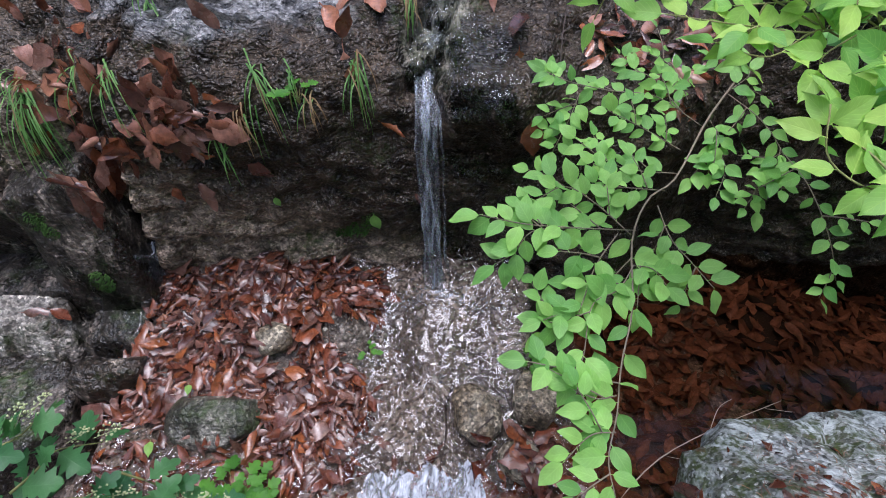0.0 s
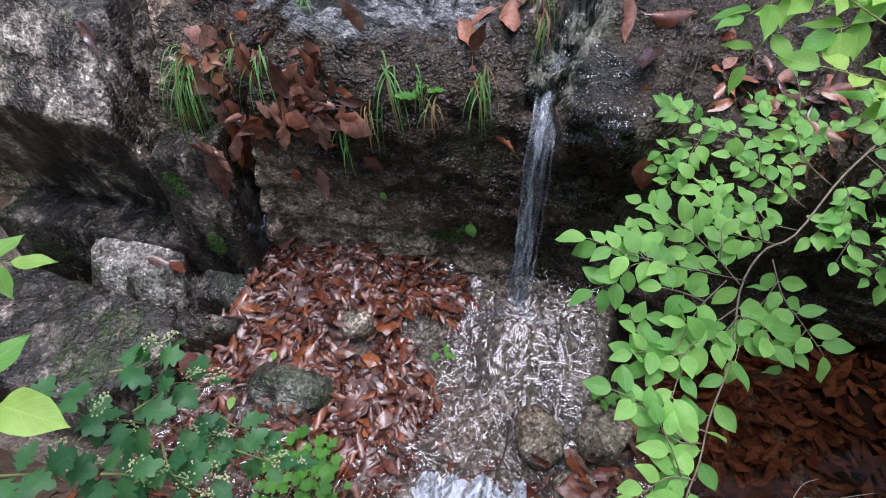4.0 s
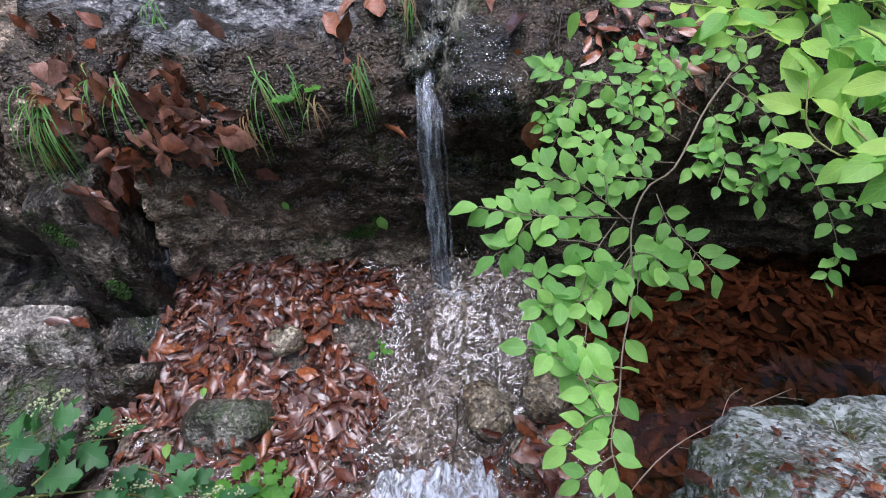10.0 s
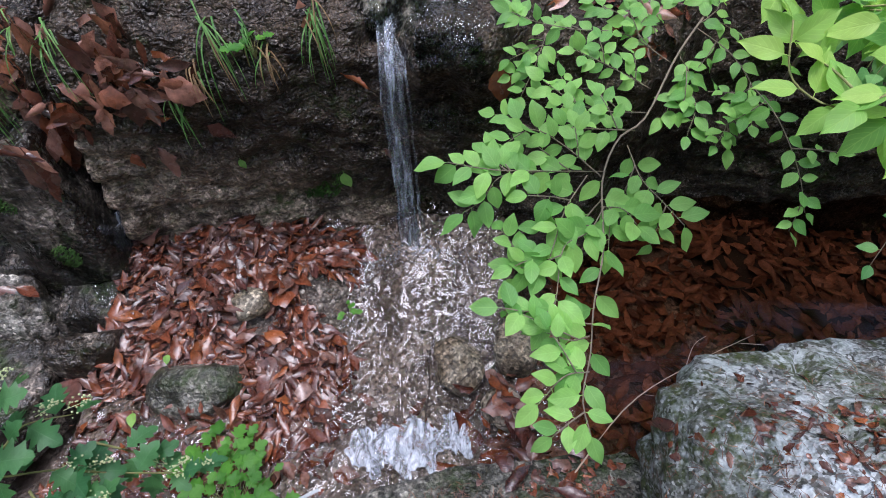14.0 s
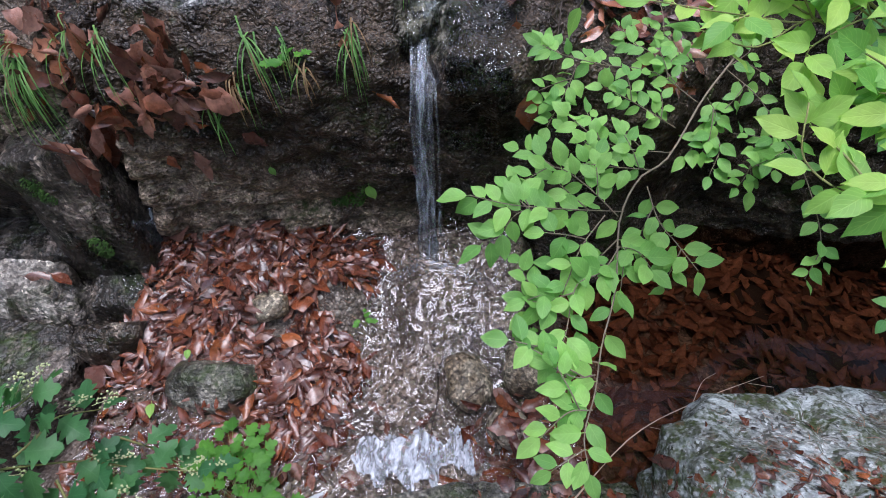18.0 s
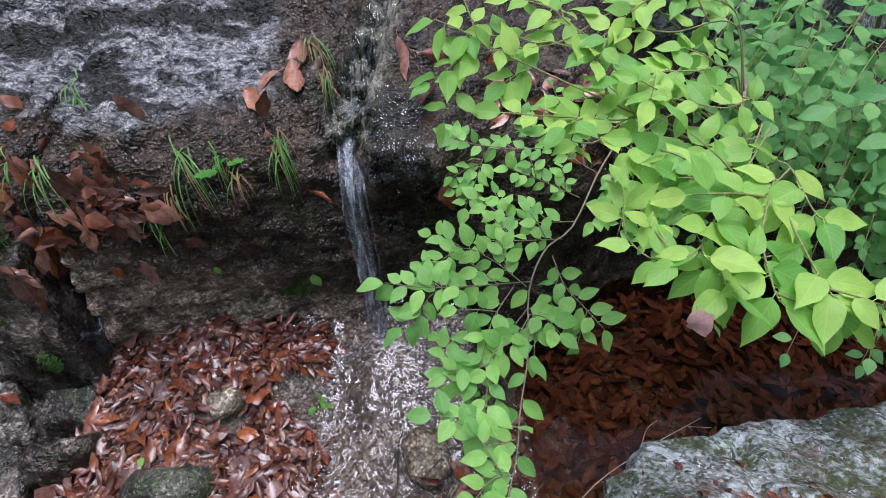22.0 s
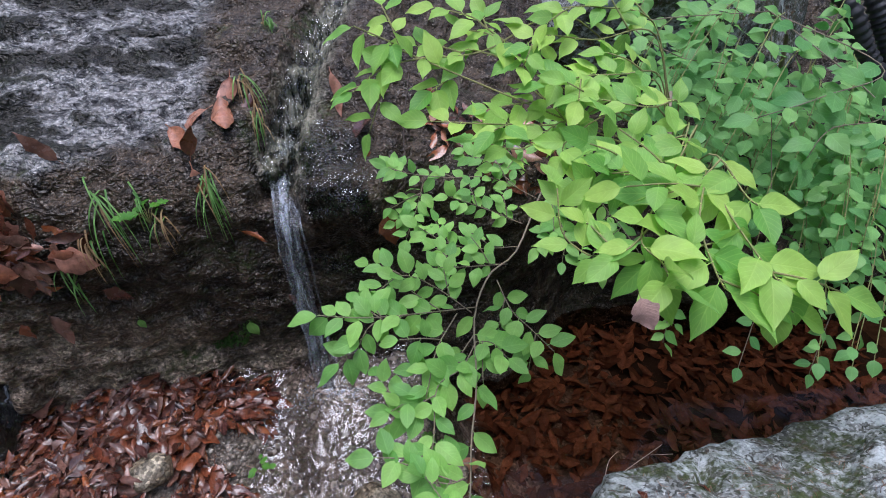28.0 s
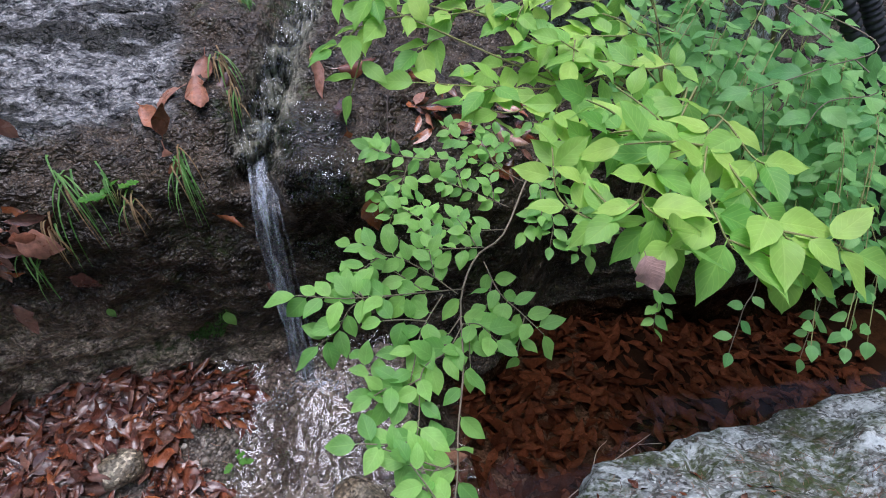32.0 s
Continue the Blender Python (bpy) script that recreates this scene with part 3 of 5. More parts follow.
def build_face():
    """The rock face with its slab above: a profile swept along x, with relief, the spout's notch and a split."""
    xs = np.concatenate([np.linspace(-30, -2.8, 10)[:-1], np.linspace(-2.8, 2.8, 460), np.linspace(2.8, 30, 10)[1:]])
    s = np.concatenate([np.linspace(0, 3.1, 260), np.linspace(3.1, 30, 24)[1:]])
    verts = []
    R, TURN = 0.35, radians(60)
    for d in s:
        for x in xs:
            top = lip(x) + 0.3 - 0.2
            f = float(foot(x))
            if d < top:
                y, z, turn = f, d - 0.3, 0.0
            elif d < top + R * TURN:
                turn = (d - top) / R
                y, z = f + R * (1 - math.cos(turn)), top - 0.3 + R * math.sin(turn)
            else:
                k, turn = d - top - R * TURN, TURN
                y, z = f + R * (1 - math.cos(TURN)) + k * math.sin(TURN), top - 0.3 + R * math.sin(TURN) + k * math.cos(TURN)
            face = 1 - turn / TURN
            # spout notch and the bulge beside it
            cx = float(chute_x(y))
            wide = 0.062 + 0.03 * float(smooth(2.3, 2.7, y))
            notch = math.exp(-(((x - cx) / wide) ** 4)) * float(smooth(0.98, 1.12, z)) * float(smooth(3.8, 2.8, y))
            bulge = math.exp(-(((x - 0.17) / 0.17) ** 4) - ((z - 1.05) / 0.14) ** 2)
            out = -0.07 * notch + 0.13 * bulge
            split = math.exp(-(((x + 1.1 + 0.2 * (1.2 - z)) / 0.025) ** 2)) * float(smooth(2.5, 2.2, y))
            out -= 0.08 * split
            out += 0.075 * fbm(x * 1.3, y * 1.3, z * 1.3 + 5, 3) + 0.03 * fbm(x * 5, y * 5, z * 5, 4) + 0.014 * fbm(x * 19, y * 19, z * 19, 4)
            out -= 0.05 * abs(noise.noise(Vector((x * 5 + 3, y * 5, z * 8)))) + 0.022 * abs(noise.noise(Vector((x * 15, y * 15 + 7, z * 21))))
            if abs(x) > 3 or d > 3.1:
                out *= 2
            verts.append((x, y - out * math.cos(turn), z + out * math.sin(turn)))
    me = mesh_of("rock_face", verts, grid_faces(len(xs), len(s)))
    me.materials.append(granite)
    return tagged(new("wall_north", me), label="wet dark granite rock face with a pale sloping slab on top", category="rock face", kind="structure")


rock_face = build_face()


def face_y(x, z):
    """Roughly the front of the face at x and z."""
    out = -0.025 + 0.075 * fbm(x * 1.3, float(foot(x)) * 1.3, z * 1.3 + 5, 3) + 0.028 * fbm(x * 5, float(foot(x)) * 5, z * 5, 4)
    return float(foot(x)) - out


from mathutils.bvhtree import BVHTree

solids = []


def solid(ob):
    """Remember a standing thing, so that later ones can be laid on it."""
    me, m = ob.data, ob.matrix_basis
    solids.append(BVHTree.FromPolygons([m @ v.co for v in me.vertices], [tuple(p.vertices) for p in me.polygons]))
    return ob


def meet(start, way, reach=9.0):
    """The first surface from a place along a way: place and normal."""
    best = (None, None, reach)
    for tree in solids:
        q, n, _, d = tree.ray_cast(Vector(start), Vector(way).normalized(), best[2])
        if q is not None and d < best[2]:
            best = (q, n, d)
    return best[0], best[1]


solid(rock_face)
solid(bpy.data.objects["ground"])

# ---- boulders and stones ----
STONE = dict(category="rock", group="stream boulders")
solid(boulder("boulder", (1.66, 0.77, 0.3), (0.93, 0.62, 0.48), (0, 2, 6), granite_pale, 3, 3, 0.05, 6, 0.032, 3.6, ((0.55, 0.83, 0.12, 0.014), (0.9, -0.43, -0.62, 0.02), (0.97, 0.2, -0.1, 0.012)), label="big grey granite boulder with lichen and moss on top", **STONE))
solid(block("boulder", ((-0.24, 0.98, 0.1), (0.16, 1.08, 0.15), (0.72, 1.12, 0.17), (0.92, 0.9, 0.24), (0.9, 0.5, 0.28), (-0.2, 0.5, 0.2), (-0.26, 0.99, -0.1), (0.16, 1.12, -0.1), (0.8, 1.16, -0.15), (0.95, 0.5, -0.1), (-0.2, 0.5, -0.1)), granite_moss, 11, label="low dark mossy boulder at the edge of the pool", **STONE))
solid(block("boulder", ((-2.5, 1.7, 0.98), (-1.7, 1.8, 0.87), (-2.5, 2.1, 1.34), (-1.86, 2.04, 1.15), (-1.95, 2.5, 1.3), (-2.5, 2.5, 1.5), (-2.5, 2.0, 0.15), (-1.68, 2.02, 0.28), (-2.5, 2.5, 0.15), (-1.7, 2.5, 0.28), (-1.6, 1.94, 0.52)), granite_left, 5, label="leaning pale granite block with a dark wet underside", **STONE))
solid(block("boulder", ((-1.6, 1.85, 0.73), (-1.29, 1.84, 0.84), (-1.66, 2.06, 0.77), (-1.32, 2.06, 0.88), (-1.52, 1.8, 0.15), (-1.2, 1.84, 0.15), (-1.5, 2.3, 0.15), (-1.2, 2.2, 0.15), (-1.23, 1.86, 0.6)), granite_dark, 21, label="upright granite wedge with a pale top and a mossy front", **STONE))
solid(block("boulder", ((-2.05, 1.86, 0.28), (-1.56, 1.81, 0.25), (-1.95, 1.67, 0.22), (-1.62, 1.69, 0.21), (-1.49, 1.68, 0.1), (-1.98, 1.6, 0.02), (-1.5, 1.62, 0.0), (-2.05, 1.86, 0.0), (-1.5, 1.82, 0.0)), granite_bare, 31, label="squared granite block with a pale top in the side trickle", **STONE))
solid(block("boulder", ((-2.6, 1.62, 0.13), (-1.52, 1.62, 0.07), (-1.42, 1.45, 0.04), (-1.58, 1.12, 0.02), (-2.6, 1.0, 0.1), (-2.6, 1.62, -0.2), (-1.5, 1.62, -0.2), (-1.4, 1.4, -0.2), (-1.55, 1.1, -0.2), (-2.6, 1.0, -0.2)), granite_dark, 41, label="flat wet granite slab beside the leaf pile", **STONE))
solid(block("boulder", ((-2.5, 1.72, 0.3), (-2.0, 1.84, 0.29), (-1.5, 1.84, 0.27), (-2.5, 2.3, 0.36), (-1.5, 2.3, 0.34), (-2.5, 1.7, -0.1), (-1.5, 1.8, -0.1), (-2.5, 2.3, -0.1), (-1.5, 2.3, -0.1)), granite_dark, 45, label="dark wet granite ledge under the leaning block", **STONE))
solid(block("boulder", ((-1.47, 1.84, 0.2), (-1.21, 1.86, 0.2), (-1.46, 1.67, 0.14), (-1.23, 1.68, 0.15), (-1.5, 1.86, -0.05), (-1.18, 1.88, -0.05), (-1.5, 1.64, -0.05), (-1.2, 1.65, -0.05)), granite_dark, 47, label="low wet granite step under the trickle", **STONE))
solid(boulder("stone", (-0.8, 1.41, 0.06), (0.2, 0.12, 0.1), (0, 0, 4), granite_moss, 51, 6, 0.04, 4, 0.006, label="rounded mossy grey stone below the leaf pile", **STONE))
solid(boulder("stone", (0.17, 1.5, 0.06), (0.1, 0.125, 0.085), (0, 0, 20), pebble_mat, 61, 9, 0.05, 4, 0.006, label="rough brown stone standing out of the stream", **STONE))
solid(boulder("stone", (0.43, 1.58, 0.08), (0.105, 0.125, 0.085), (0, 0, -12), pebble_mat, 71, 9, 0.05, 4, 0.006, label="rough tan stone at the stream's edge", **STONE))
solid(boulder("stone", (0.355, 1.32, 0.05), (0.08, 0.1, 0.075), (0, 0, 40), pebble_mat, 81, 9, 0.05, 4, 0.006, label="small angular grey stone among wet leaves", **STONE))
solid(boulder("stone", (-0.66, 1.7, 0.2), (0.08, 0.07, 0.055), (0, 0, 10), pebble_mat, 91, 8, 0.04, 4, 0.004, label="pale tan stone half buried in the leaf pile", **STONE))
solid(boulder("stone", (-1.28, 1.55, 0.1), (0.14, 0.09, 0.09), (0, 0, 10), granite_left, 95, 6, 0.05, 4, 0.008, 3.5, label="wet grey stone between slab and leaf pile", **STONE))


# ---- water ----
def sheet(name, x0, x1, y0, y1, step, level, material, **tags):
    nx, ny = int((x1 - x0) / step), int((y1 - y0) / step)
    xs, ys = np.linspace(x0, x1, nx), np.linspace(y0, y1, ny)
    verts = [(x, y, level(x, y)) for y in ys for x in xs]
    ob = thing(name, mesh_of(name, verts, grid_faces(nx, ny)), material, kind="structure", **tags)
    return ob


def stream_level(x, y):
    calm = 1 - float(smooth(0.3, 0.6, x))
    rough = 0.6 + 0.5 * float(smooth(1.55, 1.2, y))
    rip = rough * (0.006 * fbm(x * 9, y * 9, 1.0, 3) + 0.005 * fbm(x * 24, y * 15, 4.0, 2))
    return float(water_level(x, y)) + calm * rip


sheet("water", -1.24, 0.62, 0.85, 2.25, 0.009, stream_level, stream_mat, label="clear rippling stream water over gravel", category="water")
sheet("water", 0.62, 3.7, 0.9, 3.0, 0.03, lambda x, y: 0.03, pool_mat, label="still brown pool water over sunken leaves", category="water")


def fall_strand(x, w, y_off, seed, z0, z1):
    """One rope of falling water: a closed thin body, narrowing and wavering on its way down."""
    nv, nu = 70, 13
    verts = []
    for j in range(nv):
        f = j / (nv - 1)
        z = z0 + (z1 - z0) * f
        cx = x + 0.05 * f + 0.012 * fbm(f * 5, seed, 0, 3)
        half = w * (1 - 0.35 * math.sin(math.pi * min(f * 1.3, 1))) * (1 + 0.2 * fbm(f * 6, seed + 4, 0, 3))
        back = max(0.0, 1 - f / 0.14) ** 2
        y = face_y(-0.05, 1.0) - 0.015 - y_off - 0.06 * math.sqrt(f) + 0.01 * fbm(f * 6, seed + 9, 0, 2) + 0.26 * back
        z += 0.1 * back
        for i in range(nu):
            a = 2 * math.pi * i / (nu - 1)
            wob = 1 + 0.25 * fbm(math.cos(a) * 1.5 + seed, math.sin(a) * 1.5, f * 7, 3)
            verts.append((cx + half * math.cos(a) * wob, y + 0.25 * half * math.sin(a) * wob, z))
    return mesh_of("strand", verts, [f[::-1] for f in grid_faces(nu, nv)])


waterfall = thing("waterfall", None, None, pose(0, 0, 0), label="thin clear waterfall dropping down the rock face", category="waterfall")
for k, (x, w, off, z1) in enumerate(((-0.088, 0.024, 0.0, 0.21), (-0.072, 0.02, 0.014, 0.2), (-0.052, 0.016, 0.006, 0.22), (-0.036, 0.012, 0.012, 0.22), (-0.016, 0.006, 0.0, 0.3), (-0.105, 0.006, 0.004, 0.34))):
    piece("strand", fall_strand(x, w, off, k * 5.1, 1.12, z1), fall_mat, waterfall)


def run_film(name, line, width, lift, seed, material):
    """A film of water that runs over the rock along a line, laid on the surface below it."""
    pts = curve_points(line, 90)
    nu = 13
    verts = []
    for k, p in enumerate(pts):
        side = Vector((1, 0, 0))
        w = width * (1 + 0.3 * fbm(k * 0.13, seed, 0, 3))
        for i in range(nu):
            c = -1 + 2 * i / (nu - 1)
            q = Vector(p) + side * c * w
            hit, nrm = meet(q + Vector((0, -0.35, 0.45)), (0, 0.61, -0.79), 1.5)
            base = hit if hit is not None else q
            up = nrm if nrm is not None else Vector((0, 0, 1))
            verts.append(base + up * (lift * (1.1 - c * c) + 0.0025 * fbm(q.x * 25, q.y * 14, q.z * 14 + seed, 3)))
    return mesh_of(name, verts, [f[::-1] for f in grid_faces(nu, len(pts))])


piece("upper_run", run_film("upper_run", [(0.2, 3.0, 1.75), (0.1, 2.74, 1.6), (0.0, 2.44, 1.42), (-0.06, 2.24, 1.28), (-0.08, 2.1, 1.16)], 0.062, 0.012, 3, film_mat), film_mat, waterfall)
piece("side_run", run_film("side_run", [(0.06, 2.3, 1.34), (0.1, 2.16, 1.24), (0.13, 2.0, 1.13), (0.15, 1.95, 1.02), (0.15, 1.95, 0.93)], 0.12, 0.004, 8, film_mat), film_mat, waterfall)
trickle = thing("trickle", None, None, pose(0, 0, 0), label="small white trickle in the crack beside the rock face", category="waterfall")
piece("run", run_film("trickle_run", [(-1.16, 1.97, 0.95), (-1.19, 1.95, 0.8), (-1.205, 1.93, 0.65), (-1.2, 1.92, 0.45), (-1.19, 1.9, 0.3)], 0.016, 0.012, 5, fall_mat), fall_mat, trickle)
piece("run", run_film("trickle_run", [(-1.76, 2.3, 1.14), (-1.69, 2.12, 1.02), (-1.65, 2.04, 0.92), (-1.62, 2.0, 0.8)], 0.03, 0.01, 9, fall_mat), fall_mat, trickle)
piece("run", run_film("trickle_run", [(-1.5, 1.86, 0.4), (-1.38, 1.82, 0.3), (-1.28, 1.77, 0.22), (-1.2, 1.7, 0.17)], 0.06, 0.008, 6, film_mat), film_mat, trickle)


def splash():
    """Foam where the fall strikes: a ragged ring of small bubbles."""
    bm = bmesh.new()
    r = random.Random(4)
    for _ in range(260):
        a = r.gauss(0, 1)
        x, y = -0.02 + 0.12 * a, 1.96 + 0.02 * r.gauss(0, 1) - 0.02 * abs(a)
        s = r.uniform(0.0015, 0.0042)
        bmesh.ops.create_icosphere(bm, subdivisions=1, radius=s, matrix=Matrix.Translation((x, y, float(water_level(x, y)) + s * 0.4)))
    me = bpy.data.meshes.new("foam")
    bm.to_mesh(me)
    bm.free()
    me.shade_smooth()
    thing("foam", me, foam_glare_mat, label="white foam bubbles where the waterfall strikes the stream", category="foam", kind="stuff")


splash()


def glare_patch():
    """Sky reflection painted as thin white shreds, where the stream runs up against the low boulder."""
    xs, ys = np.linspace(-0.5, 0.24, 200), np.linspace(1.06, 1.62, 150)
    verts, faces, at = [], [], {}

    def corner(i, j):
        if (i, j) not in at:
            at[i, j] = len(verts)
            x, y = xs[i], ys[j]
            verts.append((x, y, stream_level(x, y) + 0.006 + 0.006 * fbm(x * 30, y * 18, 2.0, 3)))
        return at[i, j]

    for j in range(len(ys) - 1):
        for i in range(len(xs) - 1):
            x, y = xs[i], ys[j]
            core = math.exp(-(((x + 0.02) / 0.24) ** 2) - ((y - 1.19 - 0.1 * x) / 0.1) ** 2)
            shred = fbm(x * 13 + y * 5, y * 6, 7.0, 4)
            if 0.55 * shred + 1.3 * core > 0.6:
                faces.append((corner(i, j), corner(i + 1, j), corner(i + 1, j + 1), corner(i, j + 1)))
    # this white patch stands in for sky mirrored on smooth water
    thing("foam", mesh_of("foam", verts, faces), foam_glare_mat, label="painted white shreds of sky reflection against the low boulder", category="foam", kind="stuff")


glare_patch()

# ---- dead leaves ----
dead_kinds = [leaf_mesh("dead_leaf", w, 0.3, teeth, 0.12, fold, droop, curl, 9, twist, 0.35, sd) for sd, (w, teeth, fold, droop, curl, twist) in enumerate(
    ((0.17, 14, 0.3, 0.2, 0.6, 0.6), (0.2, 12, -0.2, -0.25, -0.5, -0.8), (0.15, 15, 0.5, 0.35, 0.2, 1.1), (0.22, 10, 0.1, -0.15, 0.8, 0.3), (0.13, 0, 0.7, 0.1, 0.9, -1.2), (0.19, 12, -0.4, 0.3, -0.8, 0.7)))]
for me in dead_kinds:
    me.materials.append(dead_mat)


flat_kinds = [leaf_mesh("dead_leaf", w, 0.3, teeth, 0.15, f, d, c, 10, tw, 0.45, sd) for sd, (w, teeth, f, d, c, tw) in enumerate(
    ((0.19, 14, 0.15, 0.1, 0.2, 0.3), (0.3, 9, -0.15, 0.12, -0.25, -0.3), (0.24, 12, 0.2, 0.05, 0.4, 0.4), (0.34, 8, 0.1, 0.18, 0.2, -0.5), (0.15, 15, -0.25, 0.06, 0.5, 0.2)), 21)]
for me in flat_kinds:
    me.materials.append(dead_mat)


def lay(at, normal, r, tilt=0.35, yaw=None):
    """A random pose for a leaf lying on a surface of that normal."""
    n = (Vector(normal) + Vector((r.gauss(0, tilt), r.gauss(0, tilt), r.gauss(0, tilt)))).normalized()
    a = r.uniform(0, 2 * math.pi) if yaw is None else yaw
    along = Vector((math.cos(a), math.sin(a), 0))
    along -= n * along.dot(n)
    return n, along


def joined(name, kinds, poses, material, **tags):
    """Many leaves as one mesh."""
    verts, faces, uvs = [], [], []
    for k, m in poses:
        me = kinds[k]
        base = len(verts)
        verts += [m @ v.co for v in me.vertices]
        faces += [tuple(i + base for i in p.vertices) for p in me.polygons]
        kept = [(0, 0)] * len(me.vertices)
        for loop in me.loops:
            kept[loop.vertex_index] = tuple(me.uv_layers[0].data[loop.index].uv)
        uvs += kept
    return mesh_of(name, verts, faces, uvs)


def leaf_pile():
    """The drift of wet russet leaves: the leaves that can be told apart, over a mass of smaller bits."""
    r = random.Random(12)
    pile = thing("leaf_pile", None, None, pose(-0.85, 1.7, 0.05), label="heap of wet russet fallen leaves in the stream", category="leaf litter")
    inv = Matrix.Translation((0.85, -1.7, -0.05))

    def spot():
        while True:
            x, y = r.uniform(-1.45, -0.2), r.uniform(1.08, 2.05)
            left = -1.38 + 0.35 * (1.9 - y) * 0.3
            right = -0.36 - 0.12 * math.sin(y * 7) + (0.22 if y > 1.85 else 0) - 0.15 * max(0, 1.4 - y) - 0.17 * math.exp(-((y - 1.76) / 0.11) ** 2)
            if left < x < right and not (y < 1.36 and x < -0.62) and math.hypot(x + 0.66, y - 1.68) > 0.085:
                return x, y

    small = []
    for _ in range(2600):
        x, y = spot()
        n, along = lay((x, y, 0), (0, -0.3, 1), r, 0.32, math.atan2(y - 1.42, x + 0.8) - 1.6 + r.gauss(0, 0.9))
        z = ground_z(x, y) + r.uniform(0.0, 0.045)
        small.append((r.randrange(6), frame_of((x, y, z), along, n, r.uniform(0.04, 0.095))))
    me = joined("bits", dead_kinds, small, dead_many)
    me.materials.append(dead_many)
    bits = piece("leaf_scrap", me, dead_many, pile, inv, "small wet leaf scraps")
    tagged(bits, kind="stuff")
    for _ in range(290):
        x, y = spot()
        flow = math.atan2(y - 1.42, x + 0.8) - 1.6 + r.gauss(0, 0.7)
        n, along = lay((x, y, 0), (0, -0.3, 1), r, 0.22, flow)
        z = ground_z(x, y) + r.uniform(0.02, 0.055)
        kinds = dead_kinds if r.random() < 0.5 else flat_kinds
        piece("dead_leaf", r.choice(kinds), dead_mat, pile, inv @ frame_of((x, y, z), along, n, r.uniform(0.065, 0.14)))


leaf_pile()


def leaf_drift(name, at, spots, count, size0, size1, kinds, material, seed, **tags):
    """Loose wet leaves caught at the water's edge."""
    r = random.Random(seed)
    drift = thing(name, None, None, pose(*at), **tags)
    inv = Matrix.Translation(at).inverted()
    for _ in range(count):
        x, y = spots(r)
        n, along = lay((x, y, 0), (0, -0.1, 1), r, 0.2)
        base, _n = meet((x, y, 1.0), (0, 0, -1), 3)
        z = base.z if base is not None else ground_z(x, y)
        piece("dead_leaf", r.choice(kinds), material, drift, inv @ frame_of((x, y, z + r.uniform(0.008, 0.03)), along, n, r.uniform(size0, size1)))


leaf_drift("leaf_drift", (0.4, 1.25, 0.02), lambda r: (r.gauss(0.42, 0.13), r.gauss(1.22, 0.11)), 75, 0.07, 0.14, dead_kinds + flat_kinds, dead_mat, 61, label="wet russet leaves caught among the stream stones", category="leaf litter")
leaf_drift("leaf_drift", (0.04, 1.24, 0.02), lambda r: (r.gauss(0.06, 0.06), r.gauss(1.25, 0.05)), 14, 0.06, 0.12, dead_kinds + flat_kinds, dead_mat, 62, label="dark wet leaves caught on a twig in midstream", category="leaf litter")
leaf_drift("leaf_drift", (-0.35, 1.3, 0.02), lambda r: (r.uniform(-0.52, -0.22) + 0.05 * (r.random() - 0.5), r.uniform(1.06, 1.52)), 60, 0.06, 0.12, dead_kinds + flat_kinds, dead_mat, 63, label="russet leaves under the rippling stream beside the pile", category="leaf litter")


def sunken_leaves():
    r = random.Random(23)
    low = thing("sunken_litter", None, None, pose(1.2, 1.7, -0.08), label="brown leaves sunk on the floor of the pool", category="leaf litter")
    inv = Matrix.Translation((-1.2, -1.7, 0.08))
    kinds = [me.copy() for me in dead_kinds]
    for me in kinds:
        me.materials.clear()
        me.materials.append(sunk_mat)
    poses = []
    for k in range(2300):
        x, y = r.uniform(0.42, 3.0), r.uniform(0.95, 2.6)
        if x < 0.6 and y > 1.7:
            continue
        n, along = lay((x, y, 0), (0, 0, 1), r, 0.22)
        m = frame_of((x, y, ground_z(x, y) + r.uniform(0.005, 0.05)), along, n, r.uniform(0.07, 0.15))
        if k < 260:
            piece("dead_leaf", r.choice(kinds), sunk_mat, low, inv @ m)
        else:
            poses.append((r.randrange(6), m))
    me = joined("bits", kinds, poses, sunk_many)
    me.materials.append(sunk_many)
    tagged(piece("leaf_scrap", me, sunk_many, low, inv, "dark sunken leaf scraps"), kind="stuff")


sunken_leaves()


# ---- shrubs ----
def rooted(limb, pts):
    """The twig's points with its foot moved back onto the limb that bears it."""
    near = min(curve_points(limb, 40), key=lambda q: np.linalg.norm(q - np.array(pts[0])))
    return [tuple(near), *pts] if np.linalg.norm(near - np.array(pts[0])) > 0.02 else pts


def limb_of(shrub, pts, r0, r1, seed):
    o = np.array(shrub.matrix_basis.translation)
    piece("limb", tube("limb", [q - o for q in curve_points(pts, 24)], r0, r1, 7, 0.25, seed), bark, shrub)


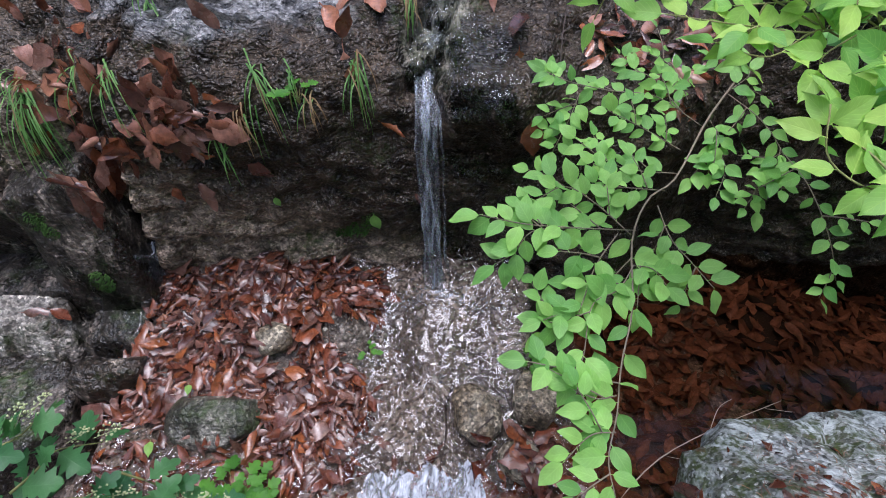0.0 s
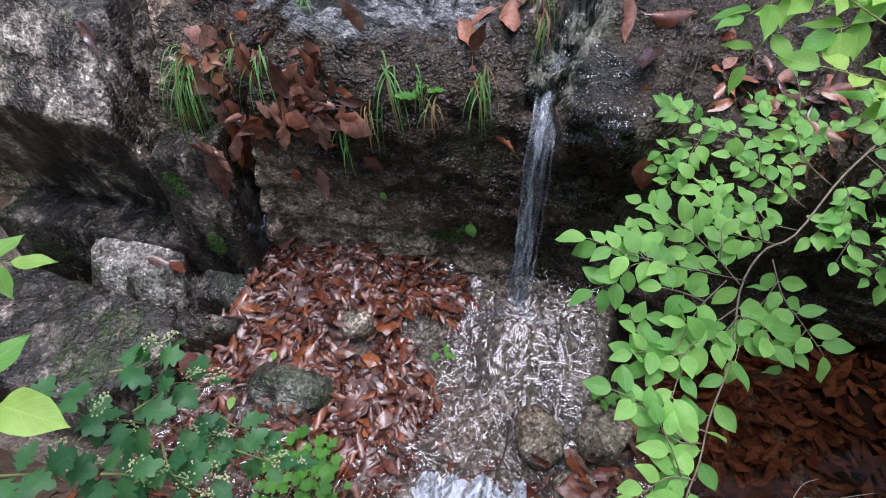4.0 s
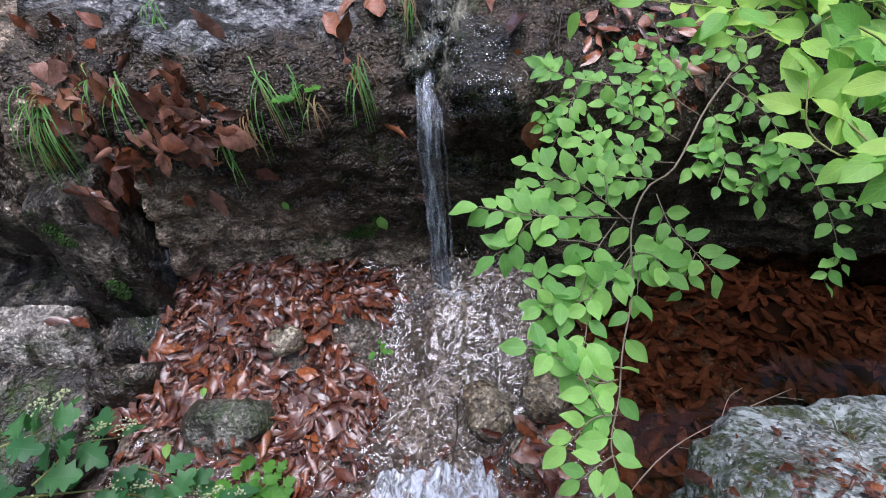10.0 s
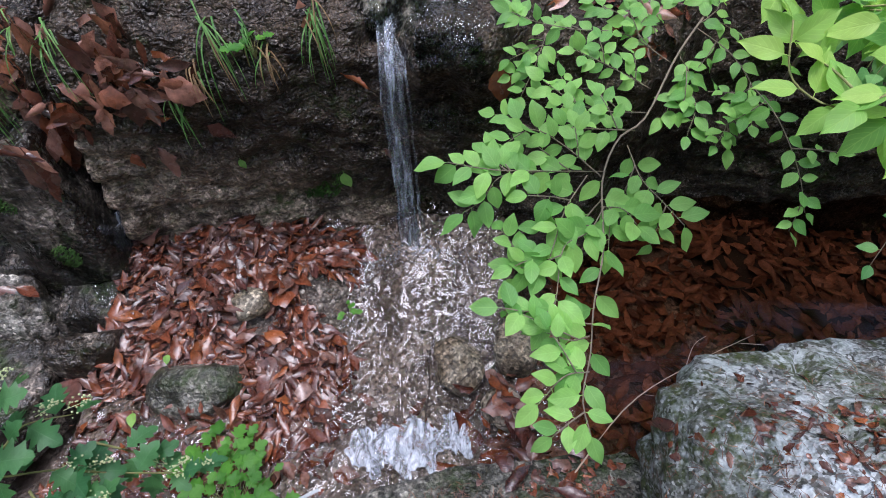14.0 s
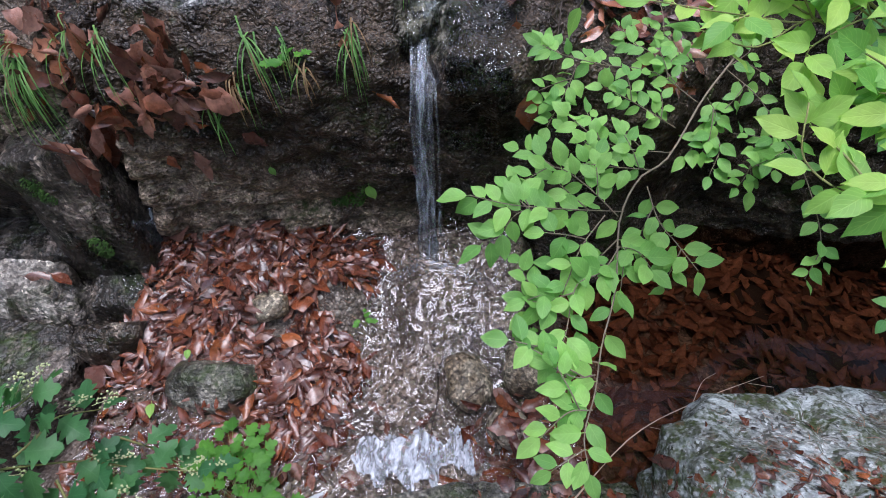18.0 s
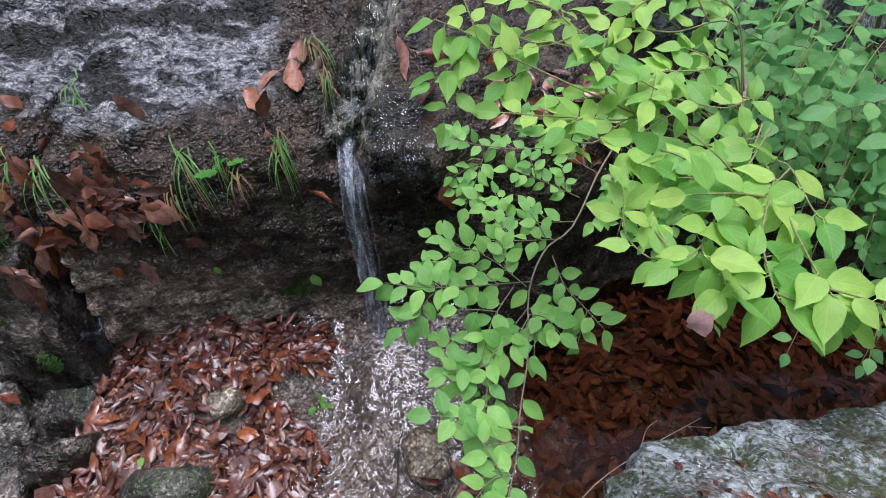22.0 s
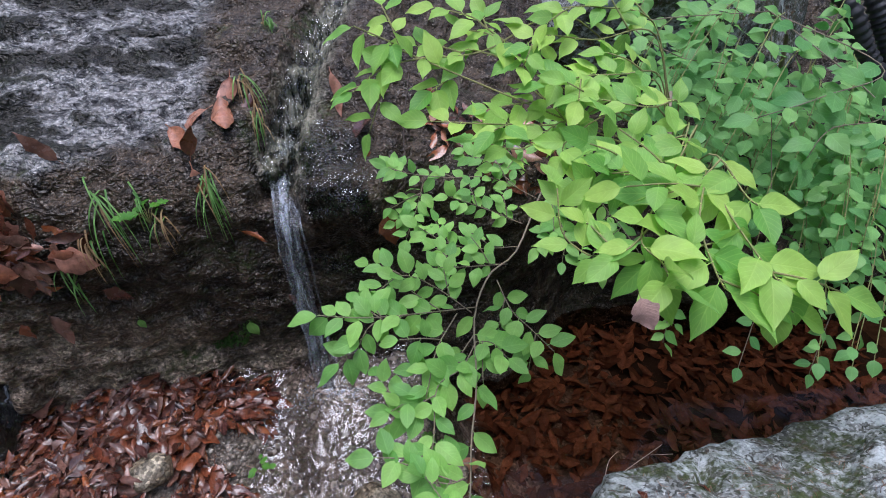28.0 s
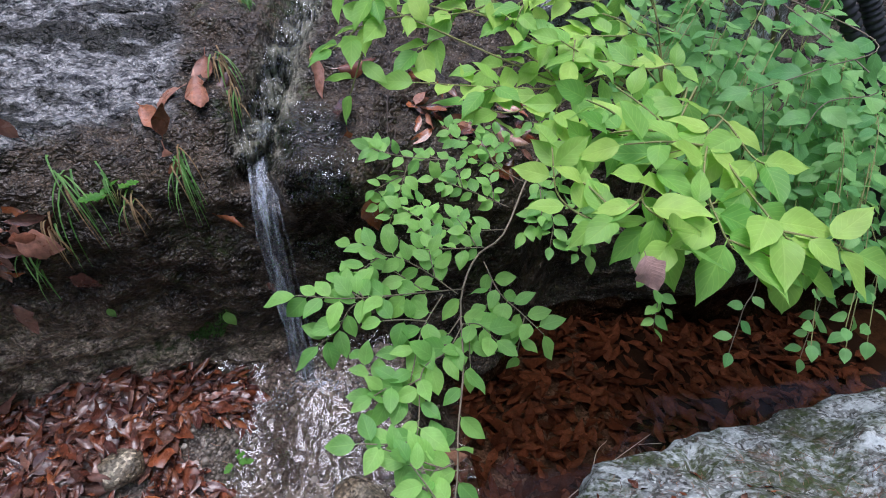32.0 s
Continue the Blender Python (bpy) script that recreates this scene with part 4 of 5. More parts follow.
def spray(shrub, pts, count, size0, size1, kinds, stem, seed, lean=(0.0, -0.45, 0.85), spread=0.3, thick=0.0016, bare=0.12, angle=55, side_twigs=0):
    """A twig with leaves on both sides by turns, from its foot to a leaf at its tip."""
    r = random.Random(seed)
    line = curve_points(pts, max(8, count * 2))
    base = shrub.matrix_basis.translation
    twig = piece("branch", tube("branch", [q - np.array(base) for q in line], thick, 0.0012, 5), stem, shrub)
    for k in range(count):
        f = bare + (1 - bare) * (k + r.uniform(-0.25, 0.25)) / max(1, count - 1)
        f = min(max(f, 0), 1)
        i = min(int(f * (len(line) - 1)), len(line) - 2)
        q = line[i] + (line[i + 1] - line[i]) * (f * (len(line) - 1) - i)
        along = Vector(line[i + 1] - line[i]).normalized()
        n = (Vector(lean) + Vector((r.gauss(0, spread), r.gauss(0, spread), r.gauss(0, spread)))).normalized()
        flat = (along - n * along.dot(n)).normalized()
        side = n.cross(flat) * (1 if k % 2 else -1)
        a = radians(angle + r.uniform(-18, 18)) if k < count - 1 else radians(r.uniform(-8, 8))
        way = flat * math.cos(a) + side * math.sin(a)
        size = (size0 + (size1 - size0) * f) * r.uniform(0.8, 1.15)
        at = Vector(q) - Vector(base) + way * size * 0.1
        piece("leaf", r.choice(kinds), None, twig, frame_of(at, way, n, size))
        if side_twigs and k % side_twigs == 1 and k < count - 2:
            a = radians(r.uniform(35, 65))
            way = flat * math.cos(a) - side * math.sin(a) + n * r.uniform(-0.35, 0.1)
            ln = r.uniform(0.07, 0.12)
            end = Vector(q) + way * ln
            spray(shrub, [tuple(q), tuple(Vector(q).lerp(end, 0.5) + n * 0.006), tuple(end)], 4, size0 * 0.85, size1 * 0.9, kinds, stem, seed * 31 + k, lean, spread, 0.0018, 0.35)
    return twig


def leaf_set(material, width, tip, fold, seeds, teeth=0, depth=0.0):
    out = [leaf_mesh("leaf", width * w, tip, teeth, depth, fold * f, d, 0.0, 12, tw, 0.06, s) for s, (w, f, d, tw) in zip(seeds, ((1, 1, 0.12, 0.15), (0.92, 0.6, 0.25, -0.2), (1.08, 1.3, 0.18, 0.3), (0.97, 0.4, 0.08, -0.3)))]
    for me in out:
        me.materials.append(material)
    return out


set_mid = leaf_set(leaf_mid, 0.31, 0.26, 0.2, (1, 2, 3, 4))
set_bright = leaf_set(leaf_bright, 0.29, 0.5, 0.25, (5, 6, 7, 8), 10, 0.05)
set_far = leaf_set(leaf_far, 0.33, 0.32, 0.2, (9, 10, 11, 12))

shrub = thing("shrub", None, None, pose(0.95, 2.1, 1.2), label="overhanging shrub with fresh green oval leaves above the pool", category="shrub")
spray(shrub, [(0.94, 2.09, 1.2), (0.8, 1.89, 1.16), (0.67, 1.67, 1.1), (0.56, 1.54, 1.12), (0.49, 1.39, 1.11), (0.46, 1.2, 1.08), (0.43, 1.09, 1.02), (0.41, 0.99, 0.99), (0.38, 0.9, 0.98), (0.39, 0.84, 0.95)], 16, 0.062, 0.062, set_mid, bark, 100, thick=0.0036, bare=0.45, side_twigs=6)
spray(shrub, [(0.5, 1.41, 1.12), (0.34, 1.35, 1.17), (0.22, 1.33, 1.19), (0.12, 1.33, 1.21)], 15, 0.062, 0.062, set_mid, bark, 101, side_twigs=6)
spray(shrub, [(0.34, 1.35, 1.17), (0.24, 1.33, 1.17), (0.2, 1.29, 1.14), (0.16, 1.27, 1.12)], 9, 0.062, 0.062, set_mid, bark, 102, side_twigs=6)
spray(shrub, [(0.48, 1.38, 1.13), (0.4, 1.44, 1.17), (0.32, 1.45, 1.21), (0.25, 1.42, 1.19)], 12, 0.062, 0.062, set_mid, bark, 103, side_twigs=6)
spray(shrub, [(0.44, 1.36, 1.15), (0.38, 1.27, 1.13), (0.35, 1.2, 1.08), (0.33, 1.17, 1.05), (0.27, 1.17, 1.05)], 16, 0.062, 0.062, set_mid, bark, 104, side_twigs=6)
spray(shrub, [(0.48, 1.31, 1.1), (0.43, 1.23, 1.1), (0.37, 1.19, 1.09), (0.35, 1.1, 1.03), (0.33, 1.06, 1.01)], 16, 0.062, 0.062, set_mid, bark, 105, side_twigs=6)
spray(shrub, [(0.48, 1.33, 1.08), (0.51, 1.28, 1.12), (0.54, 1.25, 1.1)], 8, 0.062, 0.062, set_mid, bark, 106, side_twigs=6)
spray(shrub, [(0.57, 1.5, 1.13), (0.59, 1.41, 1.1), (0.63, 1.35, 1.08), (0.67, 1.29, 1.06)], 11, 0.062, 0.062, set_mid, bark, 107, side_twigs=6)
spray(shrub, [(0.41, 1.02, 1.01), (0.37, 1.01, 1.01), (0.32, 1.03, 1.01)], 5, 0.062, 0.062, set_mid, bark, 108, side_twigs=6)
spray(shrub, [(0.4, 0.95, 0.99), (0.35, 0.94, 0.99), (0.3, 0.9, 0.96)], 8, 0.062, 0.062, set_mid, bark, 109, side_twigs=6)
spray(shrub, [(0.81, 1.93, 1.12), (0.66, 1.97, 1.19), (0.5, 1.96, 1.21), (0.37, 1.95, 1.24), (0.31, 1.96, 1.26)], 19, 0.055, 0.054, set_mid, bark, 110, side_twigs=6)
spray(shrub, [(0.42, 1.95, 1.2), (0.39, 1.89, 1.14), (0.35, 1.84, 1.06)], 14, 0.055, 0.054, set_mid, bark, 111, side_twigs=6)
spray(shrub, [(0.74, 1.94, 1.16), (0.65, 2.04, 1.22), (0.58, 2.07, 1.23)], 11, 0.055, 0.054, set_mid, bark, 112, side_twigs=6)
spray(shrub, [(0.68, 1.69, 1.1), (0.54, 1.67, 1.12), (0.45, 1.66, 1.16), (0.38, 1.7, 1.19)], 14, 0.055, 0.054, set_mid, bark, 113, side_twigs=6)
spray(shrub, [(0.73, 1.83, 1.09), (0.6, 1.85, 1.15), (0.49, 1.85, 1.2)], 14, 0.055, 0.054, set_mid, bark, 114, side_twigs=6)
spray(shrub, [(0.63, 1.62, 1.09), (0.5, 1.57, 1.13), (0.41, 1.55, 1.15)], 12, 0.055, 0.054, set_mid, bark, 115, side_twigs=6)
spray(shrub, [(0.83, 1.93, 1.14), (0.86, 1.89, 1.09), (0.78, 1.81, 1.0)], 9, 0.055, 0.054, set_mid, bark, 116, side_twigs=6)
spray(shrub, [(0.84, 1.92, 1.09), (0.88, 1.83, 1.04), (0.86, 1.77, 0.97)], 9, 0.055, 0.054, set_mid, bark, 117, side_twigs=6)
spray(shrub, [(0.9, 2.04, 1.18), (0.98, 1.92, 1.15), (1.04, 1.82, 1.08), (1.04, 1.77, 1.01)], 15, 0.055, 0.054, set_mid, bark, 118, side_twigs=6)
spray(shrub, [(1.04, 1.85, 1.09), (0.98, 1.82, 1.04), (0.99, 1.75, 0.94)], 11, 0.055, 0.054, set_mid, bark, 119, side_twigs=6)
spray(shrub, [(1.04, 1.85, 1.09), (1.03, 1.66, 1.1), (1.08, 1.55, 1.01), (1.13, 1.5, 0.9)], 14, 0.055, 0.05, set_mid, bark, 122, side_twigs=5)
spray(shrub, [(0.78, 2.02, 1.16), (0.74, 2.12, 1.22), (0.64, 2.17, 1.25)], 12, 0.055, 0.054, set_mid, bark, 120, side_twigs=6)
spray(shrub, [(0.9, 2.04, 1.18), (0.97, 2.09, 1.23), (0.86, 2.15, 1.25)], 11, 0.055, 0.054, set_mid, bark, 121, side_twigs=6)
young = thing("shrub", None, None, pose(0.95, 1.5, 1.75), label="arching shrub branches with bright yellow-green young leaves", category="shrub")
YOUNG = [(1.3, 2.1, 0.9), (1.15, 1.85, 1.35), (1.0, 1.6, 1.58), (0.88, 1.38, 1.6), (0.8, 1.18, 1.56)]
limb_of(young, YOUNG, 0.007, 0.003, 1)
spray(young, rooted(YOUNG, [(0.82, 1.38, 1.69), (0.64, 1.29, 1.65), (0.52, 1.29, 1.65), (0.38, 1.3, 1.66)]), 14, 0.055, 0.06, set_bright, green_stem, 200, side_twigs=7, bare=0.3, thick=0.0018)
spray(young, rooted(YOUNG, [(0.7, 1.34, 1.67), (0.59, 1.32, 1.68), (0.49, 1.32, 1.67)]), 11, 0.055, 0.06, set_bright, green_stem, 201, side_twigs=7, bare=0.3, thick=0.0018)
spray(young, rooted(YOUNG, [(0.64, 1.29, 1.65), (0.54, 1.25, 1.62), (0.46, 1.27, 1.63)]), 8, 0.055, 0.06, set_bright, green_stem, 202, side_twigs=7, bare=0.3, thick=0.0018)
spray(young, rooted(YOUNG, [(0.73, 1.29, 1.66), (0.61, 1.23, 1.64), (0.6, 1.21, 1.61)]), 8, 0.055, 0.06, set_bright, green_stem, 203, side_twigs=7, bare=0.3, thick=0.0018)
spray(young, rooted(YOUNG, [(0.68, 1.47, 1.79), (0.49, 1.4, 1.75), (0.37, 1.37, 1.75), (0.3, 1.35, 1.74), (0.25, 1.33, 1.71)]), 14, 0.055, 0.06, set_bright, green_stem, 204, side_twigs=7, bare=0.3, thick=0.0018)
spray(young, rooted(YOUNG, [(0.37, 1.37, 1.75), (0.32, 1.37, 1.78), (0.26, 1.36, 1.81)]), 7, 0.055, 0.06, set_bright, green_stem, 205, side_twigs=7, bare=0.3, thick=0.0018)
spray(young, rooted(YOUNG, [(0.54, 1.42, 1.76), (0.48, 1.44, 1.8), (0.41, 1.44, 1.82)]), 7, 0.055, 0.06, set_bright, green_stem, 206, side_twigs=7, bare=0.3, thick=0.0018)
spray(young, rooted(YOUNG, [(0.49, 1.4, 1.75), (0.42, 1.37, 1.71), (0.39, 1.35, 1.7)]), 7, 0.055, 0.06, set_bright, green_stem, 207, side_twigs=7, bare=0.3, thick=0.0018)
spray(young, rooted(YOUNG, [(0.84, 1.44, 1.76), (0.71, 1.41, 1.76), (0.6, 1.41, 1.77), (0.54, 1.39, 1.73)]), 13, 0.055, 0.06, set_bright, green_stem, 208, side_twigs=7, bare=0.3, thick=0.0018)
spray(young, rooted(YOUNG, [(0.83, 1.37, 1.7), (0.73, 1.32, 1.72), (0.66, 1.32, 1.72), (0.59, 1.31, 1.71)]), 13, 0.055, 0.06, set_bright, green_stem, 209, side_twigs=7, bare=0.3, thick=0.0018)
spray(young, rooted(YOUNG, [(0.84, 1.3, 1.67), (0.75, 1.23, 1.69), (0.67, 1.25, 1.7)]), 10, 0.055, 0.06, set_bright, green_stem, 210, side_twigs=7, bare=0.3, thick=0.0018)
spray(young, rooted(YOUNG, [(0.84, 1.25, 1.65), (0.76, 1.14, 1.64), (0.69, 1.12, 1.63), (0.66, 1.14, 1.65)]), 11, 0.055, 0.06, set_bright, green_stem, 211, side_twigs=7, bare=0.3, thick=0.0018)
spray(young, rooted(YOUNG, [(0.86, 1.49, 1.77), (0.72, 1.45, 1.81), (0.63, 1.45, 1.81)]), 11, 0.055, 0.06, set_bright, green_stem, 212, side_twigs=7, bare=0.3, thick=0.0018)
spray(young, rooted(YOUNG, [(0.81, 1.18, 1.675), (0.69, 1.04, 1.635), (0.63, 0.97, 1.605), (0.64, 0.92, 1.595), (0.640, 0.893, 1.579)]), 14, 0.06, 0.074, set_bright, green_stem, 213, side_twigs=7, bare=0.3, thick=0.0018)
spray(young, rooted(YOUNG, [(0.63, 0.97, 1.605), (0.58, 0.97, 1.575), (0.54, 1.02, 1.585), (0.54, 1.07, 1.635)]), 10, 0.055, 0.064, set_bright, green_stem, 214, side_twigs=7, bare=0.3, thick=0.0018)
spray(young, rooted(YOUNG, [(0.78, 1.12, 1.645), (0.76, 0.98, 1.625), (0.76, 0.9, 1.605), (0.771, 0.867, 1.589)]), 11, 0.06, 0.074, set_bright, green_stem, 215, side_twigs=7, bare=0.3, thick=0.0018)
spray(young, rooted(YOUNG, [(0.75, 1.1, 1.635), (0.66, 1.09, 1.615), (0.59, 1.1, 1.615)]), 8, 0.055, 0.064, set_bright, green_stem, 216, side_twigs=7, bare=0.3, thick=0.0018)
spray(young, rooted(YOUNG, [(0.78, 1.09, 1.645), (0.71, 0.97, 1.625), (0.7, 0.9, 1.595), (0.706, 0.878, 1.579)]), 11, 0.06, 0.074, set_bright, green_stem, 217, side_twigs=7, bare=0.3, thick=0.0018)
spray(young, rooted(YOUNG, [(0.8, 1.11, 1.655), (0.8, 1.01, 1.635), (0.800, 0.982, 1.635)]), 7, 0.06, 0.074, set_bright, green_stem, 218, side_twigs=7, bare=0.3, thick=0.0018)
spray(young, rooted(YOUNG, [(0.69, 1.05, 1.625), (0.67, 1.09, 1.635), (0.65, 1.1, 1.635)]), 7, 0.055, 0.064, set_bright, green_stem, 219, side_twigs=7, bare=0.3, thick=0.0018)
spray(young, rooted(YOUNG, [(0.72, 1.04, 1.605), (0.66, 0.97, 1.575), (0.643, 0.959, 1.569)]), 5, 0.07, 0.08, set_bright, green_stem, 240, bare=0.5)
back = thing("shrub", None, None, pose(1.6, 1.9, 1.3), label="dense darker green shrub further along the bank", category="shrub")
BACK = [(1.75, 2.2, 0.7), (1.7, 2.1, 1.2), (1.55, 1.95, 1.6), (1.35, 1.8, 1.72)]
limb_of(back, BACK, 0.012, 0.004, 2)
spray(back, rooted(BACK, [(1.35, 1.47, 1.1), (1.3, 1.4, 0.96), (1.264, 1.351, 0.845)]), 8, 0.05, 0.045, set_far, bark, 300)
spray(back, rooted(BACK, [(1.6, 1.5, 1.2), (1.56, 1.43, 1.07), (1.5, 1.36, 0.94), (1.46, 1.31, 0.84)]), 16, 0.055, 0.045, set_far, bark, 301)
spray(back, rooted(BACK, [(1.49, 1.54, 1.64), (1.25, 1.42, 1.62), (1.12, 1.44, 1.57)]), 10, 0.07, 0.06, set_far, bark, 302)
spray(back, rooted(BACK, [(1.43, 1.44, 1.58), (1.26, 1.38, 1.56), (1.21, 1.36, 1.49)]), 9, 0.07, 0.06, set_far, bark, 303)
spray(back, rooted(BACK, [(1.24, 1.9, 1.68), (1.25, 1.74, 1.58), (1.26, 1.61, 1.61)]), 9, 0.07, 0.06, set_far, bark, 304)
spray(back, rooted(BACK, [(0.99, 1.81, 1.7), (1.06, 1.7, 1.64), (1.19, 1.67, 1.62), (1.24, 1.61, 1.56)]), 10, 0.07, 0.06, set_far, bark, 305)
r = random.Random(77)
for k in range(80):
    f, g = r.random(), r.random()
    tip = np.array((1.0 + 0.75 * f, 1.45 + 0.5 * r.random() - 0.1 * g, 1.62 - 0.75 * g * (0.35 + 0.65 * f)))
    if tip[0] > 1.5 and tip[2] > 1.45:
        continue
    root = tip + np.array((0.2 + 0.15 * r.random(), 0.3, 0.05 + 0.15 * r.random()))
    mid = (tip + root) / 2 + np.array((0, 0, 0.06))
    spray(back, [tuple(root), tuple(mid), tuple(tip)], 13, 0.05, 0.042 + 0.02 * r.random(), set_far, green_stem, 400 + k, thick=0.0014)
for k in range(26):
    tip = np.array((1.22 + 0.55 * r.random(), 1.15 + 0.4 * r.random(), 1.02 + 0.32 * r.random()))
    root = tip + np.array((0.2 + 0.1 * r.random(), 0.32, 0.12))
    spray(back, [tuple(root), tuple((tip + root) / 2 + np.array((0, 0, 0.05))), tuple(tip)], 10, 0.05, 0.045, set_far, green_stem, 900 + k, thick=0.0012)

# extra sprays, added to keep sky light off the pool
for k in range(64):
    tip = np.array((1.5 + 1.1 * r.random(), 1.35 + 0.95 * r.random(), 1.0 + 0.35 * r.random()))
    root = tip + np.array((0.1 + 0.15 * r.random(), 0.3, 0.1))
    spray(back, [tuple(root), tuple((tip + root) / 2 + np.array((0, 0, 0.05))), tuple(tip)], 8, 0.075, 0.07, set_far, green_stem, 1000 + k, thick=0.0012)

# ---- plants on the near bank ----
lobed = [leaf_mesh("leaf", 0.4 * w, 0.12, 4, 0.75, 0.2, d, 0.0, 24, tw, 0.15, sd) for sd, (w, d, tw) in enumerate(((1, 0.15, 0.2), (0.9, 0.3, -0.2), (1.1, 0.1, 0.1)), 40)]
herb_kinds = [leaf_mesh("leaf", 0.42 * w, 0.1, 3, 0.7, 0.15, d, 0.0, 18, tw, 0.1, sd) for sd, (w, d, tw) in enumerate(((1, 0.2, 0.1), (0.85, 0.1, -0.2)), 50)]
for me in lobed:
    me.materials.append(leaf_lobed)
for me in herb_kinds:
    me.materials.append(leaf_herb)


def bud_mesh(seed):
    """A loose raceme of round cream buds on a thin stalk."""
    r = random.Random(seed)
    bm = bmesh.new()
    for k in range(26):
        f = k / 25
        w = 0.016 * (1 - 0.6 * f)
        at = (r.gauss(0, w), 0.075 * f, 0.012 * math.sin(f * 3) + r.gauss(0, w * 0.6))
        bmesh.ops.create_icosphere(bm, subdivisions=1, radius=r.uniform(0.003, 0.0048), matrix=Matrix.Translation(at))
    bmesh.ops.create_cone(bm, cap_ends=True, segments=5, radius1=0.0012, radius2=0.0012, depth=0.085, matrix=Matrix.Translation((0, 0.03, 0)) @ Matrix.Rotation(math.pi / 2, 4, "X"))
    me = bpy.data.meshes.new("raceme")
    bm.to_mesh(me)
    bm.free()
    me.shade_smooth()
    me.materials.append(bud_mat)
    return me


buds = [bud_mesh(k) for k in range(3)]
bank_shrub = thing("shrub", None, None, pose(-0.95, 0.45, 0.3), label="low shrub with toothed lobed leaves and cream buds", category="shrub")
BANK = [
    ([(-0.77, 0.74, 0.96), (-0.72, 0.78, 0.9), (-0.67, 0.82, 0.83), (-0.63, 0.84, 0.77)], 8),
    ([(-0.76, 0.8, 1.04), (-0.73, 0.85, 1.01), (-0.73, 0.9, 0.99)], 6),
    ([(-0.73, 0.78, 0.94), (-0.71, 0.82, 0.94), (-0.7, 0.87, 0.93), (-0.66, 0.92, 0.87)], 7),
    ([(-0.67, 0.82, 0.83), (-0.61, 0.84, 0.76), (-0.52, 0.86, 0.7), (-0.47, 0.88, 0.65)], 8),
    ([(-0.68, 0.77, 0.86), (-0.64, 0.73, 0.82), (-0.59, 0.72, 0.77)], 6),
    ([(-0.67, 0.64, 0.98), (-0.65, 0.66, 0.95), (-0.63, 0.68, 0.9)], 6),
    ([(-0.65, 0.82, 0.8), (-0.62, 0.77, 0.79), (-0.58, 0.76, 0.76)], 5),
    ([(-0.64, 0.89, 0.8), (-0.57, 0.89, 0.73), (-0.52, 0.87, 0.66)], 6),
]
BANK += [
    ([(-0.9, 0.67, 1.05), (-0.84, 0.72, 1.01), (-0.81, 0.74, 0.95), (-0.76, 0.75, 0.89)], 8),
    ([(-0.79, 0.56, 1.06), (-0.74, 0.6, 1.02), (-0.72, 0.64, 0.95)], 7),
    ([(-0.95, 0.5, 0.6), (-0.85, 0.6, 0.85), (-0.77, 0.74, 0.96)], 3),
    ([(-0.95, 0.45, 0.5), (-0.8, 0.65, 0.7), (-0.7, 0.8, 0.72), (-0.62, 0.9, 0.62)], 8),
]
for k, (pts, count) in enumerate(BANK):
    twig = spray(bank_shrub, pts, count, 0.066, 0.06, lobed, green_stem, 500 + k, (-0.1, -0.3, 0.9), 0.25, 0.003, 0.1, 62)
    tip, root = Vector(pts[-1]), Vector(pts[-2])
    for j in range(2):
        at = tip.lerp(root, 0.6 * j) - Vector((-0.95, 0.45, 0.3)) + Vector((0, 0, 0.025))
        piece("raceme", buds[(k + j) % 3], bud_mat, twig, frame_of(at, (tip - root) + Vector((0.02 * (1 - 2 * j), 0.02, 0.02)), (0, -0.2, 1), 0.62), "cream flower buds")

near_shrub = thing("shrub", None, None, pose(-1.15, 0.5, 0.3), label="shrub with single large bright green oval leaves at the bank", category="shrub")
spray(near_shrub, [(-1.15, 0.5, 0.3), (-1.0, 0.52, 1.05), (-0.85, 0.6, 1.22), (-0.74, 0.62, 1.22)], 3, 0.1, 0.115, set_bright, green_stem, 540, (0, -0.3, 0.95), 0.1, 0.004, 0.7)
spray(near_shrub, [(-1.15, 0.5, 0.3), (-1.15, 0.7, 1.0), (-1.03, 0.82, 1.22), (-0.96, 0.86, 1.23)], 4, 0.07, 0.075, set_bright, green_stem, 541, (0, -0.3, 0.95), 0.2, 0.004, 0.75)


def herb(name, at, count, size, reach, seed, label, kinds):
    """A low rosette: leaves on thin stalks fanning from one foot."""
    r = random.Random(seed)
    plant = thing(name, None, None, pose(*at), label=label, category="plant", group="small herbs")
    for k in range(count):
        a, d = r.uniform(0, 2 * math.pi), reach * math.sqrt(r.random())
        top = np.array((math.cos(a) * d, math.sin(a) * d, 0.03 + (reach - d) * 0.5 + r.uniform(0, 0.03)))
        stalk = piece("stalk", tube("stalk", curve_points([(0, 0, 0), tuple(top * 0.5 + np.array((0, 0, 0.02))), tuple(top)], 5), 0.0012, 0.0008, 4), green_stem, plant)
        n = Vector((math.cos(a) * 0.3, math.sin(a) * 0.3 - 0.25, 0.9))
        piece("leaf", r.choice(kinds), None, stalk, frame_of(Vector(top), (math.cos(a), math.sin(a), 0.1), n, size * r.uniform(0.7, 1.2)))
    return plant


